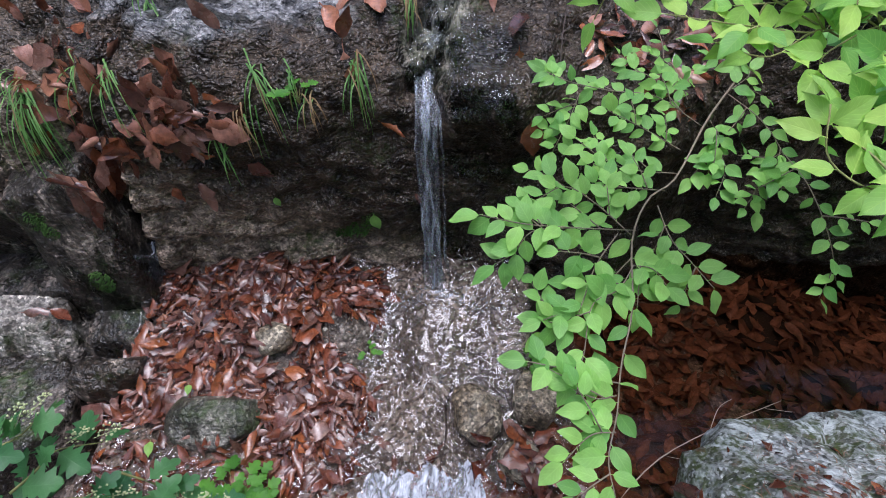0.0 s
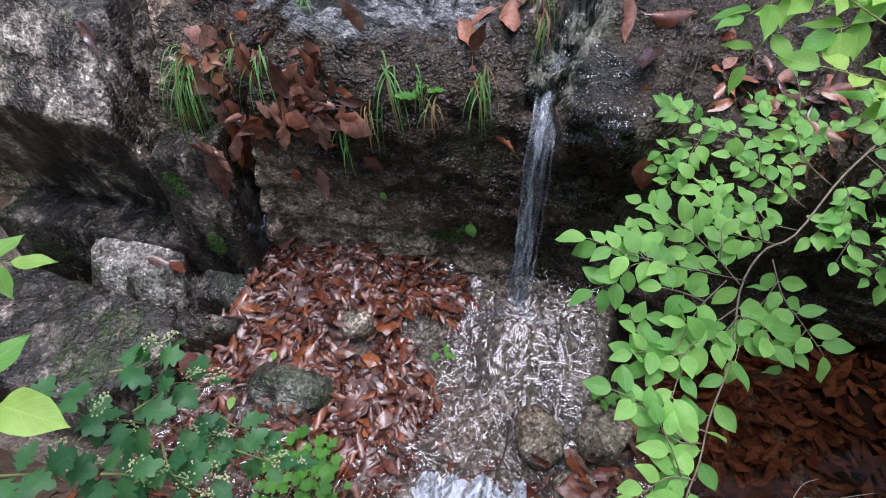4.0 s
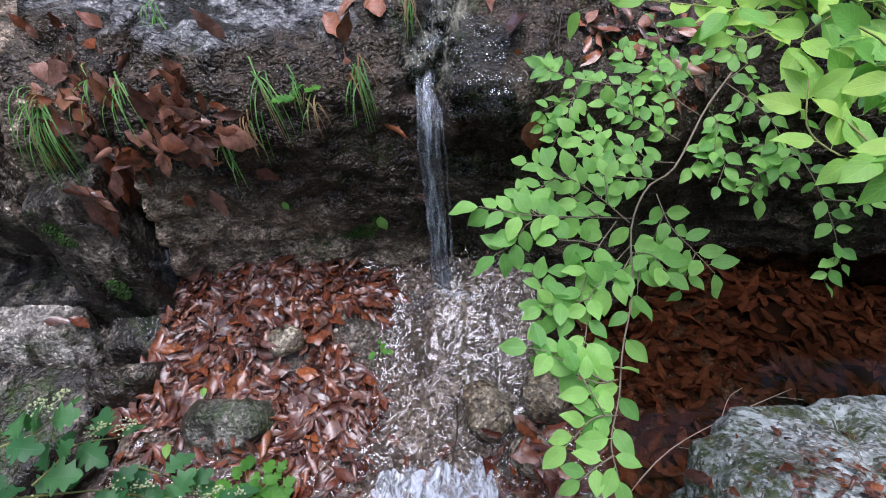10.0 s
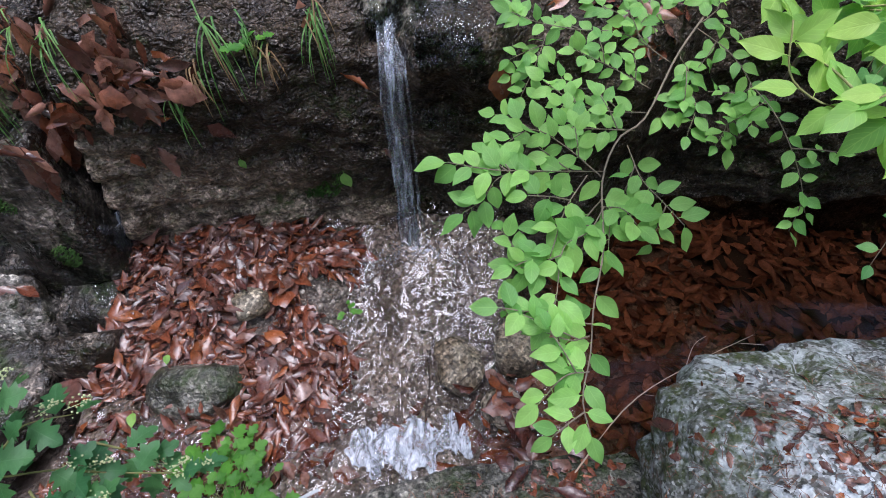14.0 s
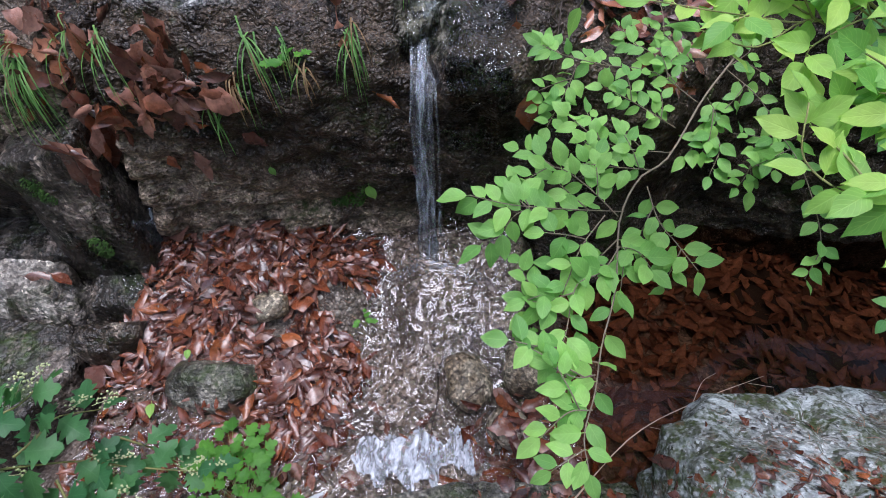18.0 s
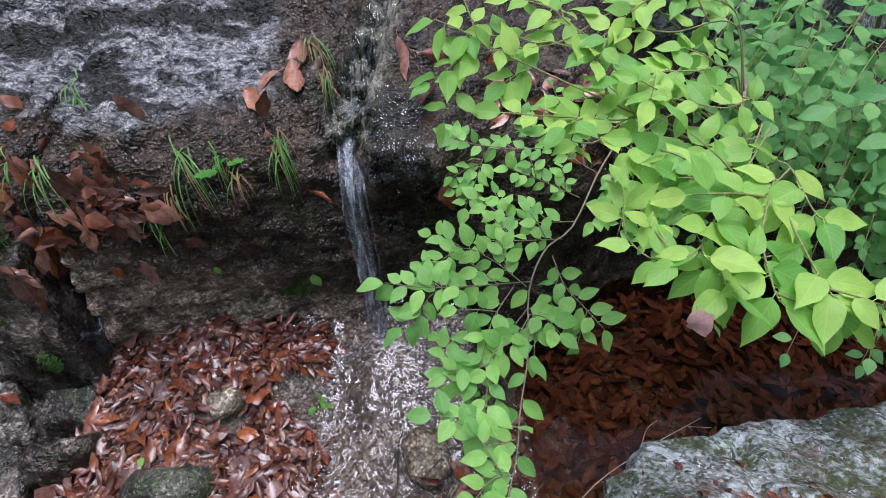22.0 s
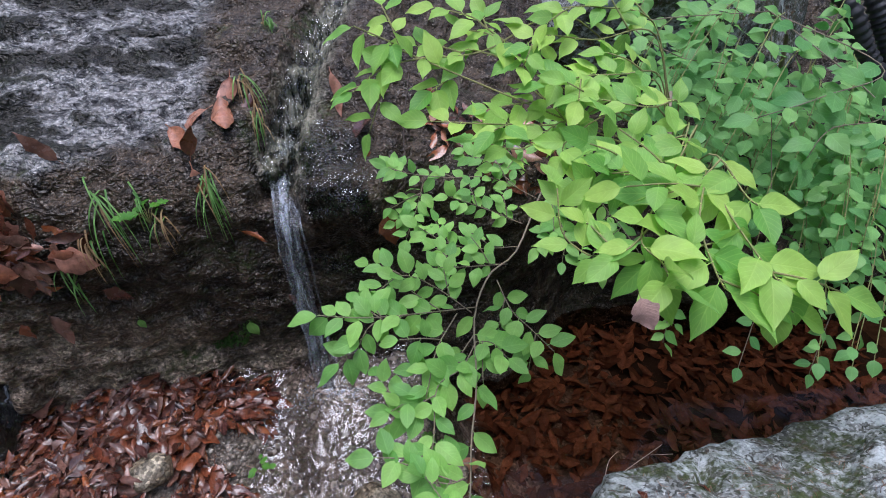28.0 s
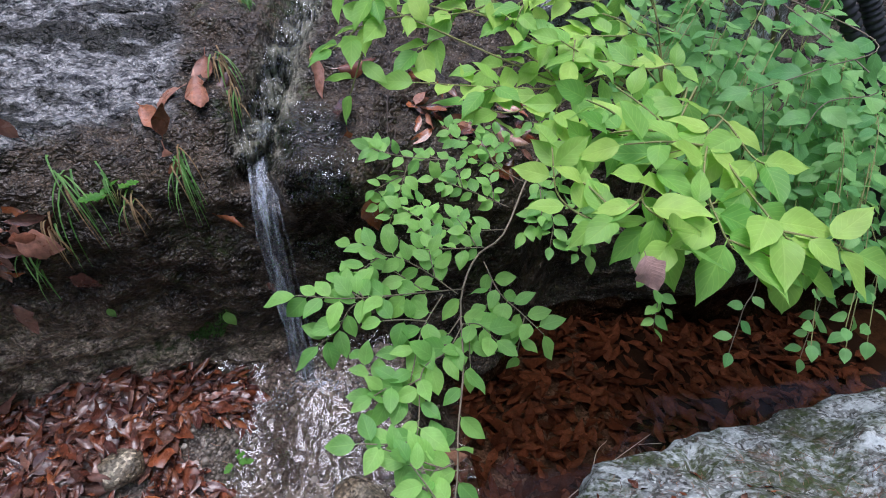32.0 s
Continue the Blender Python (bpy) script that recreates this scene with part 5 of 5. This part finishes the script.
herb("herb", (-0.56, 0.97, ground_z(-0.56, 0.97)), 62, 0.048, 0.17, 1, "bright green lobed herb at the water's edge", herb_kinds)
herb("herb", (-0.64, 1.1, ground_z(-0.64, 1.1)), 44, 0.052, 0.14, 2, "dark green herb beside the mossy stone", herb_kinds)
herb("water_weed", (0.375, 1.7, 0.1), 10, 0.04, 0.05, 3, "green weed rooted in the stream", herb_kinds)
herb("water_weed", (-0.265, 1.7, 0.1), 7, 0.035, 0.035, 4, "green weed rooted in the stream", herb_kinds)
herb("herb", (-0.47, 1.985, 1.1), 8, 0.05, 0.05, 7, "small green herb rooted in a joint of the rock face", herb_kinds)
herb("herb", (0.05, 0.88, 0.2), 6, 0.05, 0.04, 6, "small seedling on the mossy boulder", herb_kinds)


# ---- things on the rock face ----
def on_face(x, z):
    q, n = meet((x, 0.9, z), (0, 1, 0), 4)
    return (q, n) if q is not None else (Vector((x, float(foot(x)), z)), Vector((0, -1, 0)))


def on_top(x, y):
    q, n = meet((x, y, 3.0), (0, 0, -1), 4)
    return (q, n) if q is not None else (Vector((x, y, 1.3)), Vector((0, 0, 1)))


def grass(at, normal, count, length, seed, dry=0.25, label="tuft of thin green grass hanging from the rock"):
    """A tuft: each blade a folded strip that rises from the foot, bends over and hangs."""
    r = random.Random(seed)
    tuft = thing("grass_tuft", None, None, Matrix.Translation(at - normal * 0.005), label=label, category="grass", group="grass on the rock face")
    for k in range(int(count * 1.4)):
        a = r.gauss(0, 0.5)
        out = Vector((0.06 + math.sin(a) * 0.15, -0.25, 0.4 * r.random() - 0.15))
        sway = r.gauss(0.06, 0.09)
        ln = length * r.uniform(0.6, 1.15)
        verts, uvs, p = [], [], Vector((r.gauss(0, 0.012), 0, r.gauss(0, 0.025)))
        v = out.normalized()
        side = v.cross(Vector((0, 0, 1))).normalized()
        for j in range(8):
            f = j / 7
            w = 0.0027 * (1 - f**1.6) + 0.0003
            verts += [p - side * w, p + Vector((0, 0, 0.0008)), p + side * w]
            uvs += [(0, f), (0.5, f), (1, f)]
            v = (v + Vector((sway * (1 - f), 0.1, -0.6)) * (0.45 + 0.9 * f)).normalized()
            p = p + v * ln / 7
            if f > 0.2 and p.y > -0.012:
                p.y = -0.012
        piece("blade", mesh_of("blade", verts, grid_faces(3, 8), uvs), straw_mat if r.random() < dry else grass_mat, tuft)


TUFTS = [(-1.46, 1.09, 26, 0.36), (-1.23, 1.17, 14, 0.28), (-1.08, 1.17, 12, 0.28), (-0.62, 1.19, 8, 0.3), (-0.66, 1.06, 9, 0.16), (-0.3, 1.2, 14, 0.22), (-0.45, 1.1, 10, 0.14), (-0.76, 0.98, 7, 0.14), (-1.21, 0.6, 6, 0.14), (-0.5, 1.18, 5, 0.14)]
for k, (x, z, count, length) in enumerate(TUFTS):
    q, n = on_face(x, z)
    grass(q, n, count, length, 600 + k, 0.8 if k in (4, 6) else 0.15)
for k, (x, y, count, length) in enumerate(((-0.19, 2.42, 16, 0.2), (-0.14, 2.32, 12, 0.18), (-0.12, 2.75, 22, 0.12), (-1.05, 2.35, 10, 0.22), (-1.0, 2.2, 8, 0.2))):
    q, n = on_top(x, y)
    grass(q, n, count, length, 640 + k, 0.3)

tan_kinds = [me.copy() for me in dead_kinds[:4] + flat_kinds]
for me in tan_kinds:
    me.materials.clear()
    me.materials.append(tan_mat)
FALLEN = dict(category="dead leaf", group="fallen leaves on the rock")


def stuck(x, z, size, fall, kinds, pick, lift=0.012, label="wet brown fallen leaf stuck to the rock"):
    """A fallen leaf on the face, its tip hanging at that angle from straight down."""
    q, n = on_face(x, z)
    a = radians(fall)
    along = Vector((math.sin(a), -0.15, -math.cos(a)))
    thing("dead_leaf", kinds[pick % len(kinds)], None, frame_of(q + n * lift, along, n + Vector((0, -0.3, 0.2)), size), label=label, **FALLEN)


for k, (x, z, size, fall) in enumerate(((-0.71, 1.3, 0.13, -140), (-0.98, 0.78, 0.07, 20), (-0.89, 0.79, 0.13, 18), (-0.7, 0.86, 0.1, 60), (-0.22, 1.02, 0.1, 60), (0.24, 1.24, 0.13, 10), (0.29, 1.06, 0.13, 12), (-0.1, 0.7, 0.05, 30))):
    stuck(x, z, size, fall, flat_kinds, k)
for k, (x, z, size, fall) in enumerate(((-1.33, 0.9, 0.2, 12), (-1.29, 0.88, 0.21, 4), (-1.25, 0.88, 0.24, -4), (-1.2, 0.87, 0.16, -25), (-1.35, 0.93, 0.14, 60), (-1.3, 0.95, 0.15, 100), (-1.22, 0.93, 0.13, -70))):
    stuck(x, z, size, fall, [flat_kinds[0], flat_kinds[4], flat_kinds[2]], k, 0.03, "long russet fallen leaf hanging in the crack")
for k, (x, z, size, fall) in enumerate(((-1.27, 1.24, 0.12, 100), (-1.3, 1.2, 0.13, -60), (-1.38, 1.1, 0.13, 40), (-1.25, 1.12, 0.12, 150), (-1.12, 1.02, 0.13, 20), (-1.2, 1.02, 0.12, -30))):
    stuck(x, z, size, fall, flat_kinds, k, 0.02)
stuck(-1.16, 1.22, 0.15, 10, tan_kinds, 2, 0.03, "ochre fallen leaf hanging by a grass tuft")
for k, (x, z, size, fall) in enumerate(((-0.34, 1.22, 0.2, 8), (-0.35, 1.25, 0.13, 170), (-0.31, 1.2, 0.15, -15))):
    stuck(x, z, size, fall, tan_kinds, k, 0.02, "pale tan fallen leaf stuck on the rock's edge")
r = random.Random(57)
for k in range(74):
    stuck(r.uniform(-1.5, -1.06), r.uniform(0.88, 1.28), r.uniform(0.05, 0.12), r.uniform(-170, 170), flat_kinds + dead_kinds[:2] + tan_kinds[-4:], r.randrange(11), r.uniform(0.006, 0.03), "small wet leaf scrap lodged beside the crack")
# the caught clump beside the crack, with thin dead stalks hanging in it
r = random.Random(31)
for k in range(64):
    x, z = -0.86 + r.gauss(0, 0.075), 1.06 + r.gauss(0, 0.065)
    stuck(x, z, r.uniform(0.06, 0.13), r.uniform(-170, 170), flat_kinds + dead_kinds if r.random() < 0.48 else tan_kinds[-5:], r.randrange(11), r.uniform(0.006, 0.04), "wet russet leaf in a clump caught on the rock face")
for k, (x, z, size, fall) in enumerate(((-1.31, 0.87, 0.2, 10), (-1.27, 0.88, 0.26, 4), (-1.24, 0.86, 0.24, -3), (-1.29, 0.9, 0.17, 40), (-1.33, 0.88, 0.15, 70))):
    a = radians(fall)
    thing("dead_leaf", (tan_kinds[8], flat_kinds[0], flat_kinds[4], tan_kinds[8], flat_kinds[4])[k], None, frame_of((x, 1.83 - 0.006 * k, z), (math.sin(a), 0.05, -math.cos(a)), (0.1, -1, 0.3), size), label="long russet fallen leaf hanging over the granite wedge", **FALLEN)


def flat_leaf(x, y, size, yaw, kinds, pick, lift=0.015, label="dry tan fallen leaf lying on the rock slab", tilt=0.25):
    q, n = on_top(x, y)
    along = Vector((math.cos(radians(yaw)), math.sin(radians(yaw)), 0))
    along -= n * along.dot(n)
    thing("dead_leaf", kinds[pick % len(kinds)], None, frame_of(q + n * lift, along, n + Vector((r.gauss(0, tilt), r.gauss(0, tilt), 0)), size), label=label, **FALLEN)


for k, (x, y, size, yaw) in enumerate(((-0.23, 2.47, 0.24, -105), (-0.26, 2.36, 0.18, -80), (-0.3, 2.33, 0.25, 195), (-0.42, 2.27, 0.16, -60), (0.14, 2.46, 0.17, -110), (0.22, 2.42, 0.15, 20), (0.25, 2.28, 0.18, -95), (-0.15, 2.4, 0.13, -80))):
    flat_leaf(x, y, size, yaw, (tan_kinds if k < 5 else dead_kinds), (1, 3, 0, 1, 0, 3, 1, 0)[k], 0.02)
for k, (x, y, size, yaw) in enumerate(((-1.7, 1.74, 0.14, 0), (-1.6, 1.76, 0.12, -20), (-1.9, 2.05, 0.15, -40), (-0.42, 1.0, 0.1, 0), (-0.34, 0.95, 0.12, 40), (0.5, 0.98, 0.09, 60), (0.56, 0.95, 0.08, 140))):
    flat_leaf(x, y, size, yaw, dead_kinds, k, 0.015, "wet brown fallen leaf on a streamside rock")
for k in range(60):
    flat_leaf(r.uniform(0.45, 1.0), 2.33 + r.gauss(0, 0.07), r.uniform(0.08, 0.14), r.uniform(0, 360), dead_kinds if r.random() < 0.85 else tan_kinds, k, r.uniform(0.01, 0.04), "brown leaf in the litter above the rock face")
for k in range(26):
    flat_leaf(r.uniform(0.15, 0.7), r.uniform(1.12, 1.42), r.uniform(0.06, 0.12), r.uniform(0, 360), dead_kinds, k, r.uniform(0.02, 0.045), "wet russet leaf among the stones in the stream")
for k in range(24):
    flat_leaf(r.uniform(-0.2, 0.1), r.uniform(1.2, 1.32), r.uniform(0.05, 0.1), r.uniform(0, 360), dead_kinds, k, 0.02, "dark wet leaf caught on a stick in the stream") if k < 7 else flat_leaf(r.uniform(0.9, 1.5), r.uniform(0.75, 1.05), r.uniform(0.03, 0.06), r.uniform(0, 360), dead_kinds, k, 0.006, "small dry leaf scrap on the boulder")

# bright moss cushions
def cushion(x, z, size, seed):
    q, n = on_face(x, z)
    r = random.Random(seed)
    bm = bmesh.new()
    for _ in range(170):
        a, d = r.uniform(0, 6.3), size * math.sqrt(r.random())
        at = Vector((math.cos(a) * d, -0.006 * (1 - d / size), math.sin(a) * d * 1.2))
        bmesh.ops.create_cone(bm, segments=5, radius1=size * 0.075, radius2=size * 0.015, depth=0.012, matrix=Matrix.Translation(at) @ Matrix.Rotation(math.pi / 2 + r.gauss(0, 0.3), 4, "X"))
    me = bpy.data.meshes.new("moss_cushion")
    bm.to_mesh(me)
    bm.free()
    thing("moss_cushion", me, moss_mat, Matrix.Translation(q), label="bright green moss cushion on the wet rock", category="moss", group="moss cushions")


moss_mat = bark_material("moss", (0.02, 0.06, 0.008), (0.07, 0.16, 0.02))
for k, (x, z, size) in enumerate(((-1.5, 0.64, 0.05), (-1.47, 0.6, 0.035), (-1.36, 0.36, 0.05), (-0.35, 0.5, 0.05), (-0.3, 0.55, 0.04), (-0.42, 0.44, 0.04), (0.4, 0.75, 0.05))):
    cushion(x, z, size, 700 + k)

# single green leaves on the face
for x, z, size in ((-0.27, 0.6, 0.085), (-0.63, 0.71, 0.05)):
    q, n = on_face(x, z)
    thing("green_leaf", set_mid[1], None, frame_of(q + n * 0.015, (0.15, -0.1, -1), n, size), label="single green leaf on the wet rock face", category="leaf")
for x, y, size in ((-0.93, 1.46, 0.045), (-1.02, 1.3, 0.06)):
    q, n = on_top(x, y)
    thing("green_leaf", set_bright[0], None, frame_of(q + n * 0.05, (0.3, -1, 0), n, size), label="fallen yellow-green leaf on the russet leaf pile", category="leaf")


# a strip of pale torn bark at the water's edge, and a withered leaf on the young shrub
strip_line = curve_points([(-0.5, 0.9, 0.2), (-0.44, 0.95, 0.17), (-0.38, 0.97, 0.12), (-0.3, 1.03, 0.07)], 16)
strip_verts = [tuple(q + np.array((0.35, -0.65, 0.3 * math.sin(k * 0.6))) * c * 0.009) for k, q in enumerate(strip_line) for c in (-1, -0.3, 0.4, 1)]
pale_strip = bark_material("pale_strip", (0.28, 0.3, 0.3), (0.5, 0.53, 0.54))
thing("bark_strip", mesh_of("bark_strip", strip_verts, grid_faces(4, 16)), pale_strip, label="torn pale bark strip at the water's edge", category="bark")
withered = tan_kinds[7].copy()
withered.materials.clear()
withered.materials.append(litter_material("withered_leaf", (0.5, 0.3, 0.26), (0.55, 0.36, 0.3), rough=0.6))
thing("withered_leaf", withered, None, frame_of((0.572, 0.845, 1.607), (0.3, -0.3, -0.75), (-0.4, -0.7, 0.6), 0.048), label="pinkish withered leaf caught on the young shrub", category="leaf")


# ---- twigs ----
def stick(name, lines, r0, material, label):
    root = thing(name, None, None, pose(*lines[0][0]), label=label, category="twig")
    o = np.array(lines[0][0])
    for k, pts in enumerate(lines):
        piece("stem" if k == 0 else "side_twig", tube("stem", [q - o for q in curve_points(pts, 14)], r0 / (1 + k), r0 * 0.3, 6, 0.3, k), material, root)


stick("dead_twig", [[(0.5, 1.0, 0.19), (0.74, 1.24, 0.25), (0.97, 1.36, 0.31), (1.18, 1.43, 0.39)], [(0.95, 1.35, 0.305), (0.99, 1.42, 0.34), (1.03, 1.44, 0.37)], [(0.96, 1.355, 0.31), (1.1, 1.35, 0.35)], [(0.8, 1.27, 0.27), (0.86, 1.25, 0.29)], [(1.13, 1.41, 0.37), (1.2, 1.39, 0.39)]], 0.003, dry_twig, "bare pale dead twig reaching over the pool")
stick("wet_stick", [[(0.085, 1.62, 0.09), (0.06, 1.53, 0.06), (0.065, 1.42, 0.05), (0.05, 1.29, 0.045)], [(0.06, 1.53, 0.06), (0.03, 1.5, 0.07)]], 0.006, dark_twig, "black wet stick lying in the stream")
stick("wet_stick", [[(0.24, 1.45, 0.14), (0.1, 1.34, 0.09), (-0.1, 1.24, 0.05)], [(0.05, 1.31, 0.08), (0.03, 1.36, 0.08)]], 0.0028, dark_twig, "thin brown stick across the stones")
stick("thin_vine", [[(0.42, 2.42, 1.42), (0.38, 2.2, 1.3), (0.36, 2.0, 1.15), (0.3, 1.95, 1.03)]], 0.003, dark_twig, "thin dark vine hanging over the rock")


# ---- black corrugated hoses beyond the shrub ----
def hose(pts):
    line = curve_points(pts, 120)
    verts, faces, n, sides = [], [], len(line), 16
    for k, q in enumerate(line):
        along = Vector(line[min(k + 1, n - 1)] - line[max(k - 1, 0)]).normalized()
        s = along.orthogonal().normalized()
        u = along.cross(s)
        rr = 0.031 if k % 4 < 2 else 0.025
        verts += [Vector(q) + rr * (math.cos(2 * math.pi * a / sides) * s + math.sin(2 * math.pi * a / sides) * u) for a in range(sides)]
    for k in range(n - 1):
        faces += [(k * sides + a, k * sides + (a + 1) % sides, (k + 1) * sides + (a + 1) % sides, (k + 1) * sides + a) for a in range(sides)]
    thing("corrugated_hose", mesh_of("corrugated_hose", verts, faces), rubber, label="black corrugated plastic hose running behind the shrub", category="hose", group="hoses")


hose([(1.62, 2.3, 2.05), (1.7, 2.1, 1.8), (1.78, 2.0, 1.67), (1.86, 1.98, 1.56), (1.95, 1.96, 1.45), (2.05, 1.93, 1.25), (2.15, 1.9, 0.9)])
hose([(1.78, 2.3, 2.05), (1.83, 2.1, 1.8), (1.88, 2.02, 1.68), (1.93, 2.0, 1.6), (2.0, 1.98, 1.48), (2.12, 1.94, 1.25), (2.24, 1.9, 0.9)])
boulder("boulder", (1.75, 2.95, 1.5), (0.7, 0.4, 0.42), (0, 0, 10), granite_pale, 111, 8, 0.05, 5, label="grey granite block behind the shrub", **STONE)


# ---- unseen crowns that shape the sky light ----
def sky_screen():
    """Unseen tree crowns added to block sky light, thick to the sides, open to the sky above the stream."""
    r = random.Random(5)
    verts, faces = [], []
    # gap placed to steer sky light onto the face and the stream
    gap = Vector((-0.06, 0.3, 1.0)).normalized()
    for _ in range(4200):
        e, a = math.asin(r.uniform(0.02, 1.0)), r.uniform(0, 2 * math.pi)
        d = Vector((math.cos(e) * math.cos(a), math.cos(e) * math.sin(a), math.sin(e)))
        wide = math.degrees(d.angle(gap)) + 9 * fbm(d.x * 3, d.y * 3, d.z * 3, 3)
        if wide < 40 + 36 * float(smooth(0.1, 0.6, -d.y)):
            continue
        c = Vector((0, 1, 0.5)) + d * r.uniform(7.5, 10)
        for _ in range(5):
            q = c + Vector((r.gauss(0, 0.35), r.gauss(0, 0.35), r.gauss(0, 0.3)))
            s = Vector((r.gauss(0, 1), r.gauss(0, 1), r.gauss(0, 1))).normalized()
            t = s.orthogonal().normalized()
            k, w = r.uniform(0.25, 0.45), r.uniform(0.12, 0.2)
            base = len(verts)
            verts += [q - s * k, q + t * w, q + s * k, q - t * w]
            faces.append((base, base + 1, base + 2, base + 3))
    thing("tree_canopy", mesh_of("tree_canopy", verts, faces), leaf_far, label="added leaf crowns out of view that block part of the sky", category="trees", kind="stuff")


sky_screen()


# ---- loose grit and needles ----
def scatter(name, count, spots, build, material, seed, low=False, **tags):
    """One mesh of many tiny pieces laid on what stands below them."""
    r = random.Random(seed)
    verts, faces = [], []
    for _ in range(count):
        x, y = spots(r)
        q, n = meet((x, y, 1.0), (0, 0, -1), 3) if not low else solids[1].ray_cast(Vector((x, y, 1.0)), Vector((0, 0, -1)))[:2]
        if q is not None:
            build(r, q, n, verts, faces)
    thing(name, mesh_of(name, verts, faces), material, kind="stuff", **tags)


ball = bmesh.new()
bmesh.ops.create_icosphere(ball, subdivisions=1, radius=1)
BALL_V, BALL_F = [v.co.copy() for v in ball.verts], [tuple(v.index for v in f.verts) for f in ball.faces]
ball.free()


def pebble(r, q, n, verts, faces):
    s = 0.004 + 0.012 * r.random() ** 3
    sx, sy, sz, o = s * r.uniform(0.8, 1.4), s * r.uniform(0.8, 1.3), s * r.uniform(0.5, 0.9), r.uniform(0, 50)
    spin = Matrix.Rotation(r.uniform(0, 6.3), 3, "Z")
    base = len(verts)
    for v in BALL_V:
        k = 1 + 0.35 * noise.noise(v * 1.5 + Vector((o, 0, 0)))
        verts.append(q + spin @ Vector((v.x * sx * k, v.y * sy * k, v.z * sz * k - sz * 0.1)))
    faces += [tuple(i + base for i in f) for f in BALL_F]


def needle(r, q, n, verts, faces):
    a, ln, w = r.uniform(0, 6.3), r.uniform(0.015, 0.05), r.uniform(0.0005, 0.0011)
    along = Vector((math.cos(a), math.sin(a), r.gauss(0, 0.15)))
    along = (along - n * along.dot(n) * 0.8).normalized()
    side = along.cross(n).normalized()
    bend = side * r.gauss(0, 0.12) * ln
    p = q + n * r.uniform(0.004, 0.03)
    base = len(verts)
    verts += [p - along * ln / 2 - side * w, p - along * ln / 2 + side * w, p + bend + side * w + n * 0.003, p + bend - side * w + n * 0.003, p + along * ln / 2 + side * w * 0.4, p + along * ln / 2 - side * w * 0.4]
    faces += [(base, base + 1, base + 2, base + 3), (base + 3, base + 2, base + 4, base + 5)]


def grit_material():
    m = Nodes("grit", 0.35)
    tone = m.ramp(m.geo.outputs["Random Per Island"], (0.0, (0.05, 0.04, 0.033)), (0.4, (0.14, 0.115, 0.09)), (0.75, (0.22, 0.185, 0.15)), (1.0, (0.4, 0.36, 0.31)))
    return m.done(m.mix(0.5, tone, m.ramp(m.noise(140), (0.3, 0.5), (0.7, 1.4)), "MULTIPLY"), None, m.bump(m.noise(200), 0.4, 0.002))


def needle_material():
    m = Nodes("needle", 0.6)
    return m.done(m.ramp(m.geo.outputs["Random Per Island"], (0.0, (0.05, 0.02, 0.012)), (0.6, (0.14, 0.055, 0.03)), (1.0, (0.3, 0.17, 0.1))))


needle_mat = needle_material()
grit_mat = grit_material()
scatter("gravel", 1500, lambda r: (r.uniform(-0.7, 0.55), r.uniform(1.0, 2.02)), pebble, grit_mat, 3, True, label="loose tan and grey grit on the stream bed", category="gravel")
scatter("gravel", 420, lambda r: (r.gauss(-0.36, 0.09), r.gauss(1.78, 0.1)), pebble, grit_mat, 9, True, label="coarse tan gravel bank beside the leaf pile", category="gravel")
scatter("needle_litter", 1300, lambda r: (r.gauss(-0.85, 0.3), r.gauss(1.65, 0.25)), needle, needle_mat, 4, True, label="thin brown needles and stalks over the leaf pile", category="litter")
scatter("needle_litter", 900, lambda r: (r.uniform(0.85, 2.0), r.uniform(0.6, 1.2)), needle, needle_mat, 5, label="rust-brown needles scattered on the boulder", category="litter")
scatter("needle_litter", 500, lambda r: (r.uniform(0.0, 0.9), r.uniform(0.75, 1.0)), needle, needle_mat, 6, label="brown needles on the low mossy boulder", category="litter")


def scraps(name, count, spots, seed, size0, size1, kinds, **tags):
    """Torn bits of dead leaf lying on what stands below them, as one mesh."""
    r = random.Random(seed)
    poses = []
    for _ in range(count):
        x, y = spots(r)
        q, n = meet((x, y, 1.0), (0, 0, -1), 3)
        if q is not None:
            up, along = lay(q, n, r, 0.25)
            poses.append((r.randrange(len(kinds)), frame_of(q + n * 0.004, along, up, r.uniform(size0, size1))))
    me = joined(name, kinds, poses, dead_many)
    thing(name, me, dead_many, kind="stuff", **tags)


scraps("leaf_scrap", 700, lambda r: (r.uniform(-1.25, -0.35), r.uniform(0.75, 1.32)), 10, 0.04, 0.1, dead_kinds, label="dark damp leaf litter on the near bank", category="leaf litter")
scraps("leaf_scrap", 330, lambda r: (r.gauss(1.1, 0.13), r.gauss(0.9, 0.09)), 8, 0.012, 0.04, flat_kinds, label="rust-brown torn leaf scraps on the big boulder", category="leaf litter")
scraps("leaf_scrap", 150, lambda r: (r.gauss(0.55, 0.12), r.gauss(0.98, 0.06)), 9, 0.015, 0.05, flat_kinds, label="brown leaf scraps on the low mossy boulder", category="leaf litter")
